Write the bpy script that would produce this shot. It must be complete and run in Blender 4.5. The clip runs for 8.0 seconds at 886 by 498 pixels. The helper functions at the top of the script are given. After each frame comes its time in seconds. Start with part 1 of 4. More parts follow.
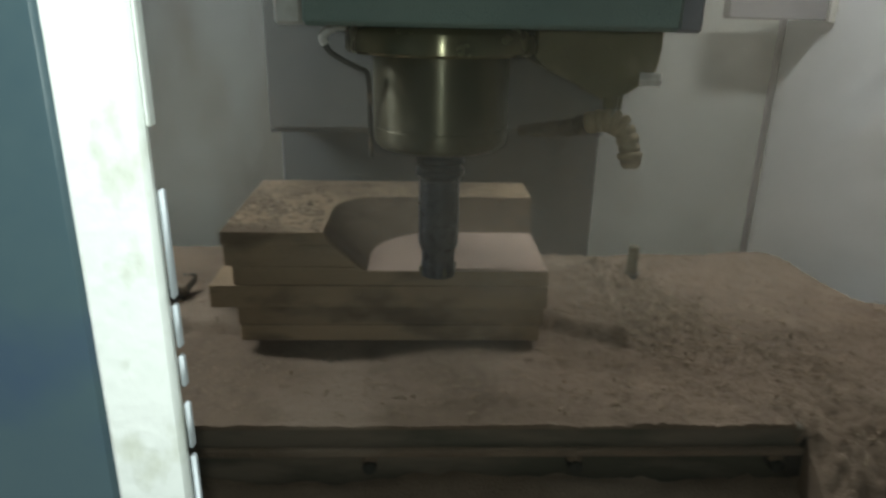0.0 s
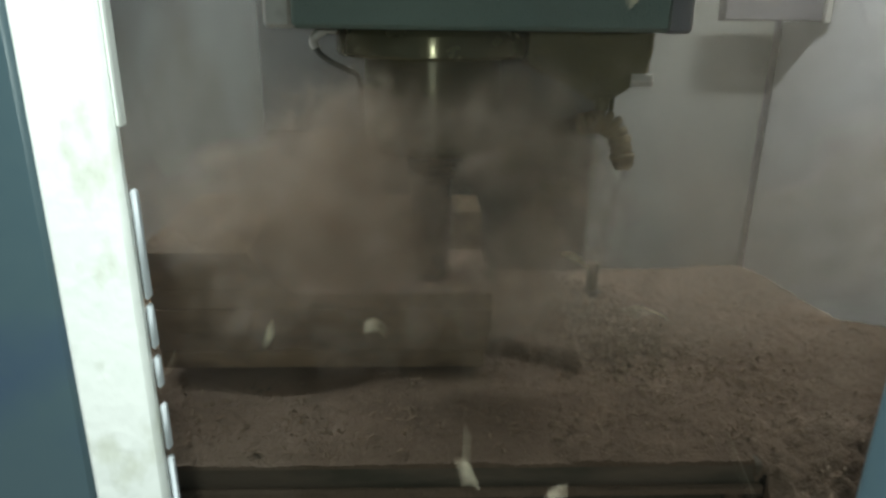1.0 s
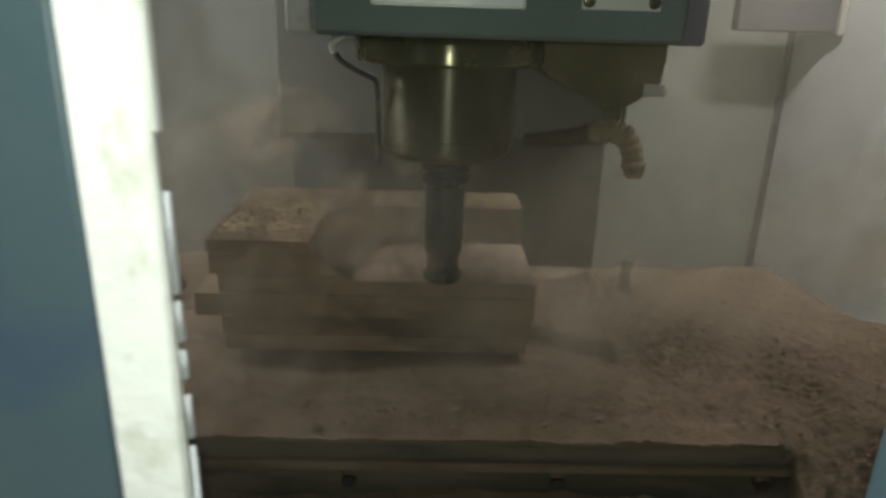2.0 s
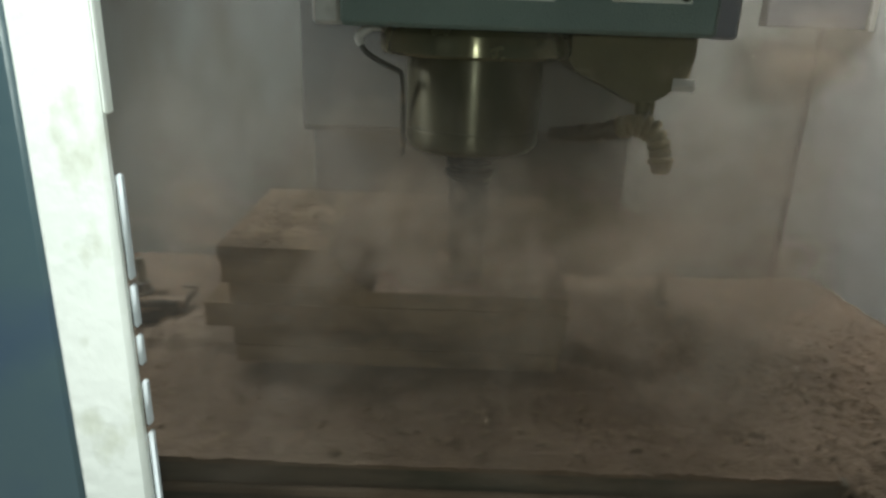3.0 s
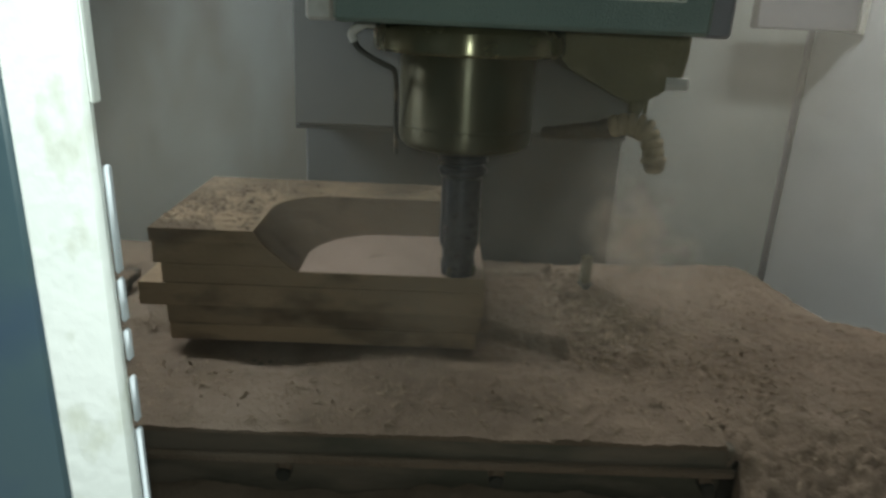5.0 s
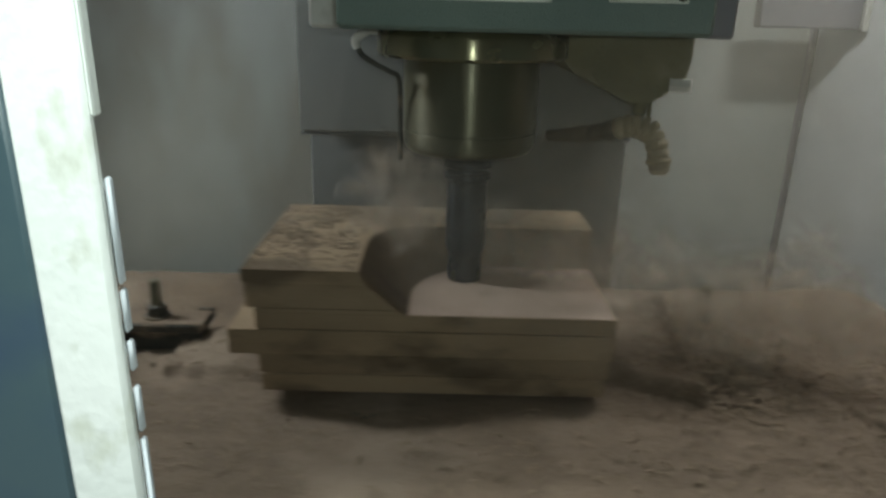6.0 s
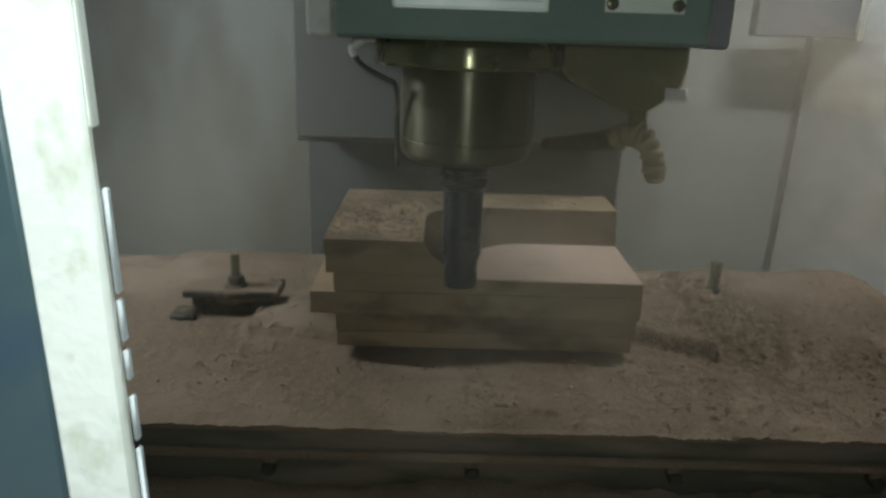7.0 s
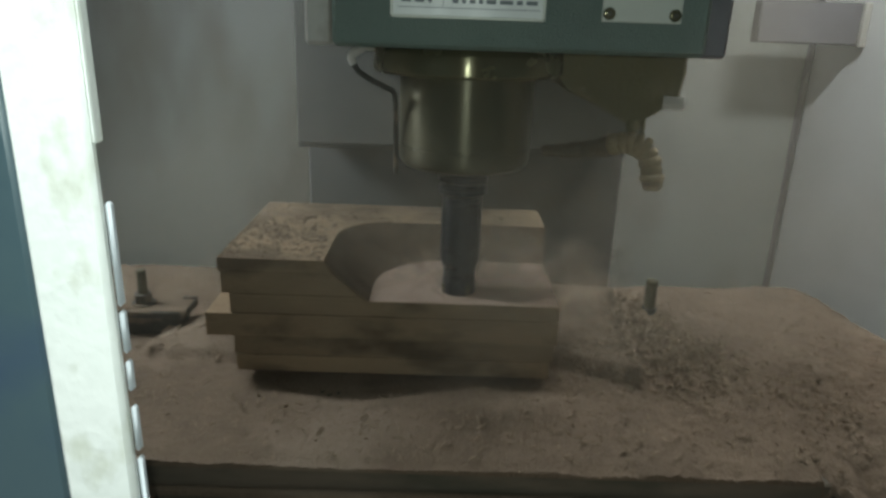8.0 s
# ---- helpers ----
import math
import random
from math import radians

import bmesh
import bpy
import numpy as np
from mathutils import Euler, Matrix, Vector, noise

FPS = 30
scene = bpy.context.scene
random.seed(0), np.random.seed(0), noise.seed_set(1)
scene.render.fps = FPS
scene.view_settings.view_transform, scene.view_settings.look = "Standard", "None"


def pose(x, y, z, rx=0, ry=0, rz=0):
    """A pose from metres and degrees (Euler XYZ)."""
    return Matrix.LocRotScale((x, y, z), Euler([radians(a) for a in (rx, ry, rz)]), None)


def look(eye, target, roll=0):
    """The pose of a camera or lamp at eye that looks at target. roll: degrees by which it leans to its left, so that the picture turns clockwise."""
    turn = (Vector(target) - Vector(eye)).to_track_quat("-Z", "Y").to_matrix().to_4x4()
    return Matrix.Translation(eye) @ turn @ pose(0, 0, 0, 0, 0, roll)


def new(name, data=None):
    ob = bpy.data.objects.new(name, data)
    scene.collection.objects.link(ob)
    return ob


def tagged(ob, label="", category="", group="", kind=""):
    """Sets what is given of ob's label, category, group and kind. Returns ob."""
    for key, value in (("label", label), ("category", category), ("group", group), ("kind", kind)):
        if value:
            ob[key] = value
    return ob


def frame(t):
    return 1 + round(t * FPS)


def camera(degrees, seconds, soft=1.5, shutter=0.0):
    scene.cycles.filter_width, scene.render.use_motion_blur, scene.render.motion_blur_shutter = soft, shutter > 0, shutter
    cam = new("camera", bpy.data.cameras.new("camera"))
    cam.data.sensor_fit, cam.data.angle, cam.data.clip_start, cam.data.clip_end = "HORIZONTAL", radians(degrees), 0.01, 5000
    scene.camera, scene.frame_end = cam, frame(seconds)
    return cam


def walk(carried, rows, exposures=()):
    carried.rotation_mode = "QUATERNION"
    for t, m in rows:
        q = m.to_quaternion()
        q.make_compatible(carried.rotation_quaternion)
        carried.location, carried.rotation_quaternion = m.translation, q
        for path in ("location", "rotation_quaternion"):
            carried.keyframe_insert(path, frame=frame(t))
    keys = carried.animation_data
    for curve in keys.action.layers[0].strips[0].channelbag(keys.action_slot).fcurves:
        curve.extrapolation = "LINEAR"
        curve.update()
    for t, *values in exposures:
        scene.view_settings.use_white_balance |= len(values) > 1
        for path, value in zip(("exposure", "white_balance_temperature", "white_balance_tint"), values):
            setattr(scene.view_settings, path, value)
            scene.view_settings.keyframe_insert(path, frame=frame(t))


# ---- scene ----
cam = camera(65.0, 8.0, soft=2.7, shutter=0.5)

CAMERA_PATH = [  # seconds, x, y, z, yaw, pitch, roll
    (0, -0.03, -0.9406, 1.3002, -1.8511, -19.8618, -1.1011),
    (0.5, -0.0185, -0.9338, 1.2972, -1.4607, -20.2084, -0.5291),
    (1, -0.0183, -0.9412, 1.2981, -1.8523, -19.5345, -0.7396),
    (1.2, -0.0387, -0.9577, 1.3083, -2.5109, -19.5058, -1.5931),
    (1.5, -0.0227, -0.9664, 1.3092, -1.5668, -19.2176, -1.2387),
    (2, -0.0254, -0.9553, 1.3043, -0.8907, -19.362, -1.7454),
    (2.2, -0.0319, -0.9586, 1.3008, 0.1866, -19.1956, -2.2981),
    (3.3, -0.0348, -0.9468, 1.2983, 0.7772, -19.8314, -1.8845),
    (3.5, -0.0386, -0.945, 1.2915, 0.3076, -19.6459, -1.4593),
    (4, -0.033, -0.9481, 1.2961, -0.169, -19.3642, -1.8094),
    (4.5, -0.0334, -0.9481, 1.2939, 0.0042, -19.394, -1.977),
    (4.7, -0.0346, -0.9482, 1.2943, 0.0396, -19.6042, -2.5386),
    (6, -0.0363, -0.9489, 1.2962, 0.2066, -19.289, -1.4016),
    (6.5, -0.0326, -0.9508, 1.3027, 0.18, -18.9601, -1.4249),
    (7, -0.0362, -0.95, 1.3, 0.0, -18.9, -1.75),
    (7.5, -0.0314, -0.9501, 1.3058, 0.0042, -19.1158, -1.6774),
    (8, -0.0285, -0.952, 1.3059, 0.3859, -18.6219, -1.8191),
]
TABLE = [  # seconds, x, y of the machine table
    (0, 0.165, 0.010), (0.1, 0.144, 0.017), (0.2, 0.147, 0.006), (0.3, 0.150, -0.013),
    (0.4, 0.158, -0.040), (0.5, 0.157, -0.059), (0.6, 0.138, -0.062), (0.7, 0.135, -0.069),
    (0.8, 0.111, -0.065), (0.9, 0.084, -0.070), (1, 0.083, -0.063), (1.1, 0.105, -0.060),
    (1.2, 0.137, -0.056), (1.3, 0.161, -0.068), (1.4, 0.194, -0.061), (1.5, 0.203, -0.046),
    (1.6, 0.173, -0.040), (1.7, 0.145, -0.025), (1.8, 0.149, -0.029), (1.9, 0.160, -0.027),
    (2, 0.138, -0.015), (2.1, 0.106, -0.011), (2.2, 0.072, -0.006), (2.45, 0.020, -0.030),
    (2.75, 0.050, -0.090), (3.05, 0.170, -0.075), (3.3, 0.238, -0.035), (3.4, 0.233, -0.011),
    (3.5, 0.202, -0.013), (3.6, 0.155, -0.001), (3.7, 0.128, 0.001), (3.8, 0.117, -0.034),
    (3.9, 0.131, -0.035), (4, 0.173, -0.018), (4.1, 0.163, 0.016), (4.2, 0.122, 0.024),
    (4.3, 0.093, 0.020), (4.4, 0.056, 0.028), (4.5, 0.041, 0.023), (4.6, 0.025, 0.017),
    (4.7, 0.010, 0.025), (4.95, 0.030, -0.010), (5.25, 0.080, -0.060), (5.55, 0.110, -0.110),
    (5.8, 0.129, -0.134), (5.9, 0.133, -0.146), (6, 0.193, -0.139), (6.1, 0.225, -0.144),
    (6.2, 0.263, -0.137), (6.3, 0.274, -0.123), (6.4, 0.273, -0.071), (6.5, 0.275, -0.038),
    (6.6, 0.276, -0.002), (6.7, 0.269, 0.002), (6.8, 0.275, 0.003), (6.9, 0.276, 0.003),
    (7, 0.276, 0.016), (7.1, 0.251, 0.008), (7.2, 0.207, 0.005), (7.3, 0.177, -0.001),
    (7.4, 0.151, 0.002), (7.5, 0.137, 0.006), (7.6, 0.142, -0.031), (7.7, 0.154, -0.042),
    (7.8, 0.156, -0.042), (7.9, 0.149, -0.038), (8, 0.142, -0.052),
]
walk(cam, [(t, pose(x, y, z, 90 + p, r, w)) for t, x, y, z, w, p, r in CAMERA_PATH],
     exposures=[(0.0, 0.0, 6500, 10), (1.5, 0.0, 6450, 9), (2.0, 0.0, 7050, 12), (2.25, 0.0, 7200, 12), (3.0, 0.0, 6650, 10), (4.0, 0.0, 6450, 9), (8.0, 0.0, 6450, 9)])

# ---------------------------------------------------------------- light
world = bpy.data.worlds.new("workshop_dim")
scene.world = world
world.use_nodes = True
world.node_tree.nodes["Background"].inputs[0].default_value = (0.55, 0.62, 0.62, 1)
world.node_tree.nodes["Background"].inputs[1].default_value = 0.05


def lamp(name, kind, energy, colour, m):
    data = bpy.data.lights.new(name, kind)
    data.energy, data.color = energy, colour
    ob = new(name, data)
    ob.matrix_world = m
    return ob


# light passes through many soft layers of dust
scene.cycles.transparent_max_bounces = 256
# tube lamps on both side walls of the enclosure
left_light = lamp("tube_light", "AREA", 9.6, (0.88, 0.97, 1.0), look((-1.00, 0.10, 1.72), (-0.2, 0.15, 1.0)))
right_light = lamp("tube_light", "AREA", 9.8, (0.95, 1.0, 0.99), look((0.74, 0.30, 2.06), (0.88, 0.30, 1.0)))
for ob in (left_light, right_light):
    ob.data.shape, ob.data.size, ob.data.size_y = "RECTANGLE", 0.08, 0.36
# added lamp, unseen, above and behind the phone, to brighten the door's white strip
door_fill = lamp("door_fill_light", "AREA", 98.0, (0.92, 1.0, 0.98), look((-0.40, -1.05, 2.90), (-0.25, -0.66, 1.1)))
door_fill.data.shape, door_fill.data.size, door_fill.data.size_y = "RECTANGLE", 0.6, 0.1
# unseen lamp beside the filming phone, taken for its torch, raised as front fill
torch_fill = lamp("torch_fill", "POINT", 4.0, (0.87, 1.0, 0.93), pose(-0.024, -0.975, 1.318))
torch_fill.data.shadow_soft_size = 0.006


# ---------------------------------------------------------------- materials
def material(name, base, other, rough=0.6, metal=0.0, scale=20.0, bump=0.0, fine=200.0, spots=None, stretch=(1, 1, 1), fine_mix=0.35, vary=0.0):
    """A surface in two tones mixed by noise at two scales, with relief; spots: (colour, scale, threshold) for stains."""
    m = bpy.data.materials.new(name)
    m.use_nodes = True
    t = m.node_tree
    n, l = t.nodes, t.links
    b = n["Principled BSDF"]
    tc = n.new("ShaderNodeTexCoord")
    mp = n.new("ShaderNodeMapping")
    mp.inputs["Scale"].default_value = stretch
    l.new(tc.outputs["Object"], mp.inputs[0])
    big = n.new("ShaderNodeTexNoise")
    big.inputs["Scale"].default_value, big.inputs["Detail"].default_value = scale, 5
    small = n.new("ShaderNodeTexNoise")
    small.inputs["Scale"].default_value, small.inputs["Detail"].default_value = fine, 3
    l.new(mp.outputs[0], big.inputs[0])
    l.new(mp.outputs[0], small.inputs[0])
    ramp = n.new("ShaderNodeMapRange")
    ramp.inputs[1].default_value, ramp.inputs[2].default_value = 0.32, 0.68
    l.new(big.outputs[0], ramp.inputs[0])
    mixf = n.new("ShaderNodeMix")
    mixf.data_type = "FLOAT"
    mixf.inputs[0].default_value = fine_mix
    l.new(ramp.outputs[0], mixf.inputs[2])
    l.new(small.outputs[0], mixf.inputs[3])
    mix = n.new("ShaderNodeMix")
    mix.data_type = "RGBA"
    mix.inputs[6].default_value, mix.inputs[7].default_value = (*base, 1), (*other, 1)
    l.new(mixf.outputs[0], mix.inputs[0])
    out = mix.outputs[2]
    if spots:
        colour, sc, thr = spots
        sn = n.new("ShaderNodeTexNoise")
        sn.inputs["Scale"].default_value, sn.inputs["Detail"].default_value = sc, 6
        l.new(mp.outputs[0], sn.inputs[0])
        sr = n.new("ShaderNodeMapRange")
        sr.inputs[1].default_value, sr.inputs[2].default_value = thr, thr + 0.12
        l.new(sn.outputs[0], sr.inputs[0])
        sm = n.new("ShaderNodeMix")
        sm.data_type = "RGBA"
        l.new(sr.outputs[0], sm.inputs[0])
        l.new(out, sm.inputs[6])
        sm.inputs[7].default_value = (*colour, 1)
        out = sm.outputs[2]
    if vary:
        info = n.new("ShaderNodeObjectInfo")
        vr = n.new("ShaderNodeMapRange")
        vr.inputs[3].default_value, vr.inputs[4].default_value = 1 - vary, 1 + vary
        l.new(info.outputs["Random"], vr.inputs[0])
        hs = n.new("ShaderNodeHueSaturation")
        l.new(vr.outputs[0], hs.inputs["Value"])
        l.new(out, hs.inputs["Color"])
        out = hs.outputs[0]
    l.new(out, b.inputs["Base Color"])
    b.inputs["Metallic"].default_value = metal
    rr = n.new("ShaderNodeMapRange")
    rr.inputs[3].default_value, rr.inputs[4].default_value = max(0.05, rough - 0.12), min(1.0, rough + 0.12)
    l.new(small.outputs[0], rr.inputs[0])
    l.new(rr.outputs[0], b.inputs["Roughness"])
    if bump:
        bp = n.new("ShaderNodeBump")
        bp.inputs["Strength"].default_value, bp.inputs["Distance"].default_value = 0.8, bump
        l.new(small.outputs[0], bp.inputs["Height"])
        l.new(bp.outputs[0], b.inputs["Normal"])
    return m


def hammered(name, base, other):
    """Hammer-finish enamel: small dimples that catch the light."""
    m = material(name, base, other, 0.32, 0.0, 9, 0, 260)
    n, l = m.node_tree.nodes, m.node_tree.links
    v = n.new("ShaderNodeTexVoronoi")
    v.inputs["Scale"].default_value = 520
    tc = [x for x in n if x.type == "TEX_COORD"][0]
    l.new(tc.outputs["Object"], v.inputs[0])
    bp = n.new("ShaderNodeBump")
    bp.inputs["Strength"].default_value, bp.inputs["Distance"].default_value = 0.55, 0.0015
    l.new(v.outputs["Distance"], bp.inputs["Height"])
    l.new(bp.outputs[0], n["Principled BSDF"].inputs["Normal"])
    return m


def turned(m):
    """Fine turning grooves round the vertical axis, which draw the gloss out along the height."""
    n, l = m.node_tree.nodes, m.node_tree.links
    tg = n.new("ShaderNodeTangent")
    tg.direction_type, tg.axis = "RADIAL", "Z"
    p = n["Principled BSDF"]
    l.new(tg.outputs[0], p.inputs["Tangent"])
    p.inputs["Anisotropic"].default_value = 0.85
    p.inputs["Anisotropic Rotation"].default_value = 0.25
    return m


def haze_material(name, colour, alpha, scale, thin=0.3):
    """Airborne dust: soft wisps, thin at their rims and uneven inside, lit from either side."""
    m = bpy.data.materials.new(name)
    m.use_nodes = True
    t = m.node_tree
    n, l = t.nodes, t.links
    n.clear()
    out, mix, both = n.new("ShaderNodeOutputMaterial"), n.new("ShaderNodeMixShader"), n.new("ShaderNodeMixShader")
    clear, dust, back = n.new("ShaderNodeBsdfTransparent"), n.new("ShaderNodeBsdfDiffuse"), n.new("ShaderNodeBsdfTranslucent")
    for sh in (dust, back):
        sh.inputs[0].default_value = (*colour, 1)
    both.inputs[0].default_value = 0.45
    l.new(dust.outputs[0], both.inputs[1])
    l.new(back.outputs[0], both.inputs[2])
    tc, wisp, spread = n.new("ShaderNodeTexCoord"), n.new("ShaderNodeTexNoise"), n.new("ShaderNodeMapRange")
    wisp.inputs["Scale"].default_value, wisp.inputs["Detail"].default_value = scale, 4
    l.new(tc.outputs["Object"], wisp.inputs[0])
    spread.inputs[1].default_value, spread.inputs[2].default_value, spread.inputs[3].default_value, spread.inputs[4].default_value = 0.34, 0.68, thin, 1.0
    l.new(wisp.outputs[0], spread.inputs[0])
    dens, amount, fade = n.new("ShaderNodeAttribute"), n.new("ShaderNodeMath"), n.new("ShaderNodeMath")
    dens.attribute_name = "thickness"
    amount.operation = fade.operation = "MULTIPLY"
    l.new(dens.outputs["Fac"], amount.inputs[0])
    l.new(spread.outputs[0], amount.inputs[1])
    l.new(amount.outputs[0], fade.inputs[0])
    fade.inputs[1].default_value = alpha
    l.new(fade.outputs[0], mix.inputs[0])
    l.new(clear.outputs[0], mix.inputs[1])
    l.new(both.outputs[0], mix.inputs[2])
    l.new(mix.outputs[0], out.inputs[0])
    return m


DUST = material("wood_dust", (0.240, 0.172, 0.118), (0.150, 0.106, 0.072), 0.95, 0, 14, 0.005, 260, ((0.275, 0.205, 0.148), 5, 0.52), fine_mix=0.5)
CHIPS = material("wood_shavings", (0.31, 0.232, 0.160), (0.195, 0.143, 0.096), 0.9, 0, 60, 0, 300)
BOARD = material("fibreboard_edge", (0.33, 0.235, 0.145), (0.205, 0.143, 0.086), 0.88, 0, 7, 0.0015, 260, ((0.130, 0.090, 0.054), 8, 0.50), (0.7, 1, 1.7), vary=0.14)
# dust brown with the pocket wall's shade mixed into the colour
WALLSKIN = material("dusty_shaded_milled_wall", (0.20, 0.145, 0.096), (0.15, 0.107, 0.070), 0.95, 0, 22, 0.003, 240, ((0.125, 0.09, 0.06), 14, 0.55))
CUT = material("fresh_cut_board", (0.46, 0.34, 0.27), (0.36, 0.26, 0.20), 0.85, 0, 12, 0.001, 320, ((0.22, 0.165, 0.12), 16, 0.66))
STEEL = turned(material("ground_steel", (0.135, 0.125, 0.080), (0.105, 0.096, 0.058), 0.36, 0.55, 5, 0, 20, ((0.10, 0.09, 0.05), 8, 0.62), (1, 1, 1.5)))
BRASSY = turned(material("oiled_steel_flange", (0.20, 0.185, 0.11), (0.16, 0.145, 0.085), 0.25, 0.6, 6, 0, 25, ((0.12, 0.105, 0.06), 9, 0.60)))
TOOLSTEEL = turned(material("dark_tool_steel", (0.038, 0.046, 0.056), (0.024, 0.029, 0.037), 0.30, 0.6, 20, 0, 150, ((0.07, 0.065, 0.055), 30, 0.66)))
BLACKSTEEL = material("blackened_steel", (0.10, 0.095, 0.08), (0.05, 0.048, 0.04), 0.55, 0.5, 30, 0.001, 200, ((0.22, 0.17, 0.12), 25, 0.55))
ENAMEL = hammered("green_grey_hammer_enamel", (0.165, 0.215, 0.180), (0.125, 0.168, 0.145))
GREYPAINT = material("light_grey_paint", (0.56, 0.54, 0.49), (0.46, 0.44, 0.39), 0.6, 0, 12, 0, 150, ((0.25, 0.21, 0.16), 9, 0.58))
BOXPAINT = material("mauve_grey_paint", (0.20, 0.19, 0.20), (0.16, 0.152, 0.16), 0.6, 0, 6, 0, 90)
CAST = material("dusty_cast_iron", (0.18, 0.158, 0.078), (0.10, 0.088, 0.045), 0.8, 0.1, 12, 0.002, 160, ((0.25, 0.20, 0.125), 14, 0.55))
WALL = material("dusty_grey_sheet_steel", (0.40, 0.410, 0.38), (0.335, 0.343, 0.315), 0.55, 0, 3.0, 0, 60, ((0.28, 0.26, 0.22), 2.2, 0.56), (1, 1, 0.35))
# the wall steel again, lightened in colour for lamplight on the right wall
LITWALL = material("lit_sheet_steel", (0.82, 0.82, 0.81), (0.75, 0.75, 0.74), 0.45, 0, 3.0, 0, 60, ((0.44, 0.42, 0.39), 2.2, 0.58), (1, 1, 0.35))
COVER = material("slate_way_cover", (0.120, 0.124, 0.120), (0.098, 0.101, 0.097), 0.75, 0.0, 5, 0, 80, ((0.13, 0.115, 0.095), 4, 0.56))
SLIDE = material("slate_grey_slide", (0.150, 0.153, 0.143), (0.125, 0.128, 0.118), 0.7, 0, 6, 0, 80, ((0.15, 0.13, 0.11), 5, 0.58))
TABLEIRON = material("dust_filmed_table_iron", (0.135, 0.12, 0.085), (0.09, 0.08, 0.058), 0.75, 0.15, 9, 0.001, 140, ((0.21, 0.165, 0.12), 8, 0.52), (0.4, 1, 1.6))
DOOR = material("teal_door_enamel", (0.045, 0.078, 0.098), (0.060, 0.098, 0.106), 0.35, 0, 6, 0, 120, ((0.035, 0.060, 0.110), 5, 0.55))
STRIP = material("soiled_white_edge", (0.80, 0.83, 0.79), (0.70, 0.74, 0.70), 0.6, 0, 25, 0.0005, 160, ((0.60, 0.63, 0.55), 48, 0.53), (1, 1, 0.6))
SEAL = material("pale_rubber_seal", (0.52, 0.56, 0.58), (0.42, 0.46, 0.48), 0.7, 0, 25, 0, 160)
PLATE = material("printed_white_plate", (0.84, 0.86, 0.82), (0.76, 0.79, 0.76), 0.35, 0.0, 10, 0, 90)
ALU = material("etched_aluminium", (0.68, 0.70, 0.62), (0.58, 0.60, 0.53), 0.45, 0.15, 12, 0, 120)
INK = material("grey_print", (0.20, 0.23, 0.24), (0.16, 0.18, 0.19), 0.6)
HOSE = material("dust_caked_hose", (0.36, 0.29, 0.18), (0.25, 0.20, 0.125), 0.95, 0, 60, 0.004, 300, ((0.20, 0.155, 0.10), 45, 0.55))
# dark copy of the hose colour, for joints in the block's shadow
SHADEDHOSE = material("shaded_hose", (0.11, 0.085, 0.055), (0.07, 0.055, 0.04), 0.9, 0, 40, 0.002, 300)
PALEWOOD = material("fresh_wood_chip", (0.80, 0.74, 0.55), (0.70, 0.62, 0.43), 0.8, 0, 60, 0, 400)
ROOM = material("workshop_plaster", (0.32, 0.32, 0.31), (0.26, 0.26, 0.25), 0.9, 0, 2, 0, 40)
GLOW = bpy.data.materials.new("lamp_glow")
GLOW.use_nodes = True
GLOW.node_tree.nodes["Principled BSDF"].inputs["Emission Color"].default_value = (0.93, 0.97, 1, 1)
GLOW.node_tree.nodes["Principled BSDF"].inputs["Emission Strength"].default_value = 4.0
HAZE = haze_material("airborne_dust", (0.66, 0.56, 0.45), 0.20, 20, 0.25)
MIST = haze_material("thin_airborne_dust", (0.70, 0.64, 0.53), 0.027, 3, 0.7)
VEIL = haze_material("drifting_dust", (0.66, 0.57, 0.47), 0.085, 7, 0.45)
TUFTY = haze_material("blurred_near_dust", (0.50, 0.50, 0.41), 0.11, 30)


# ---------------------------------------------------------------- mesh helpers
def box(bm, x0, x1, y0, y1, z0, z1, bevel=0.0, segments=1):
    vs = [bm.verts.new((x, y, z)) for x in (x0, x1) for y in (y0, y1) for z in (z0, z1)]
    fs = [bm.faces.new([vs[i] for i in q]) for q in ((0, 1, 3, 2), (4, 6, 7, 5), (0, 4, 5, 1), (2, 3, 7, 6), (0, 2, 6, 4), (1, 5, 7, 3))]
    if bevel:
        es = list({e for f in fs for e in f.edges})
        bmesh.ops.bevel(bm, geom=es, offset=bevel, segments=segments, affect="EDGES", profile=0.5)
    return bm


def boxed(x0, x1, y0, y1, z0, z1, bevel=0.0, segments=1):
    return box(bmesh.new(), x0, x1, y0, y1, z0, z1, bevel, segments)


def lathe(profile, centre=(0, 0), seg=64, bm=None, wobble=0.0):
    """A turned solid round the vertical through centre; profile: (radius, z) from top to bottom."""
    bm = bm or bmesh.new()
    rings = []
    for r, z in profile:
        rings.append([bm.verts.new((centre[0] + r * (1 + wobble * noise.noise((k * 1.7, z * 90, r))) * math.cos(2 * math.pi * k / seg),
                                    centre[1] + r * math.sin(2 * math.pi * k / seg), z)) for k in range(seg)])
    for a, b in zip(rings, rings[1:]):
        for k in range(seg):
            bm.faces.new((a[k], b[k], b[(k + 1) % seg], a[(k + 1) % seg]))
    bm.faces.new(rings[0])
    bm.faces.new(rings[-1][::-1])
    return bm


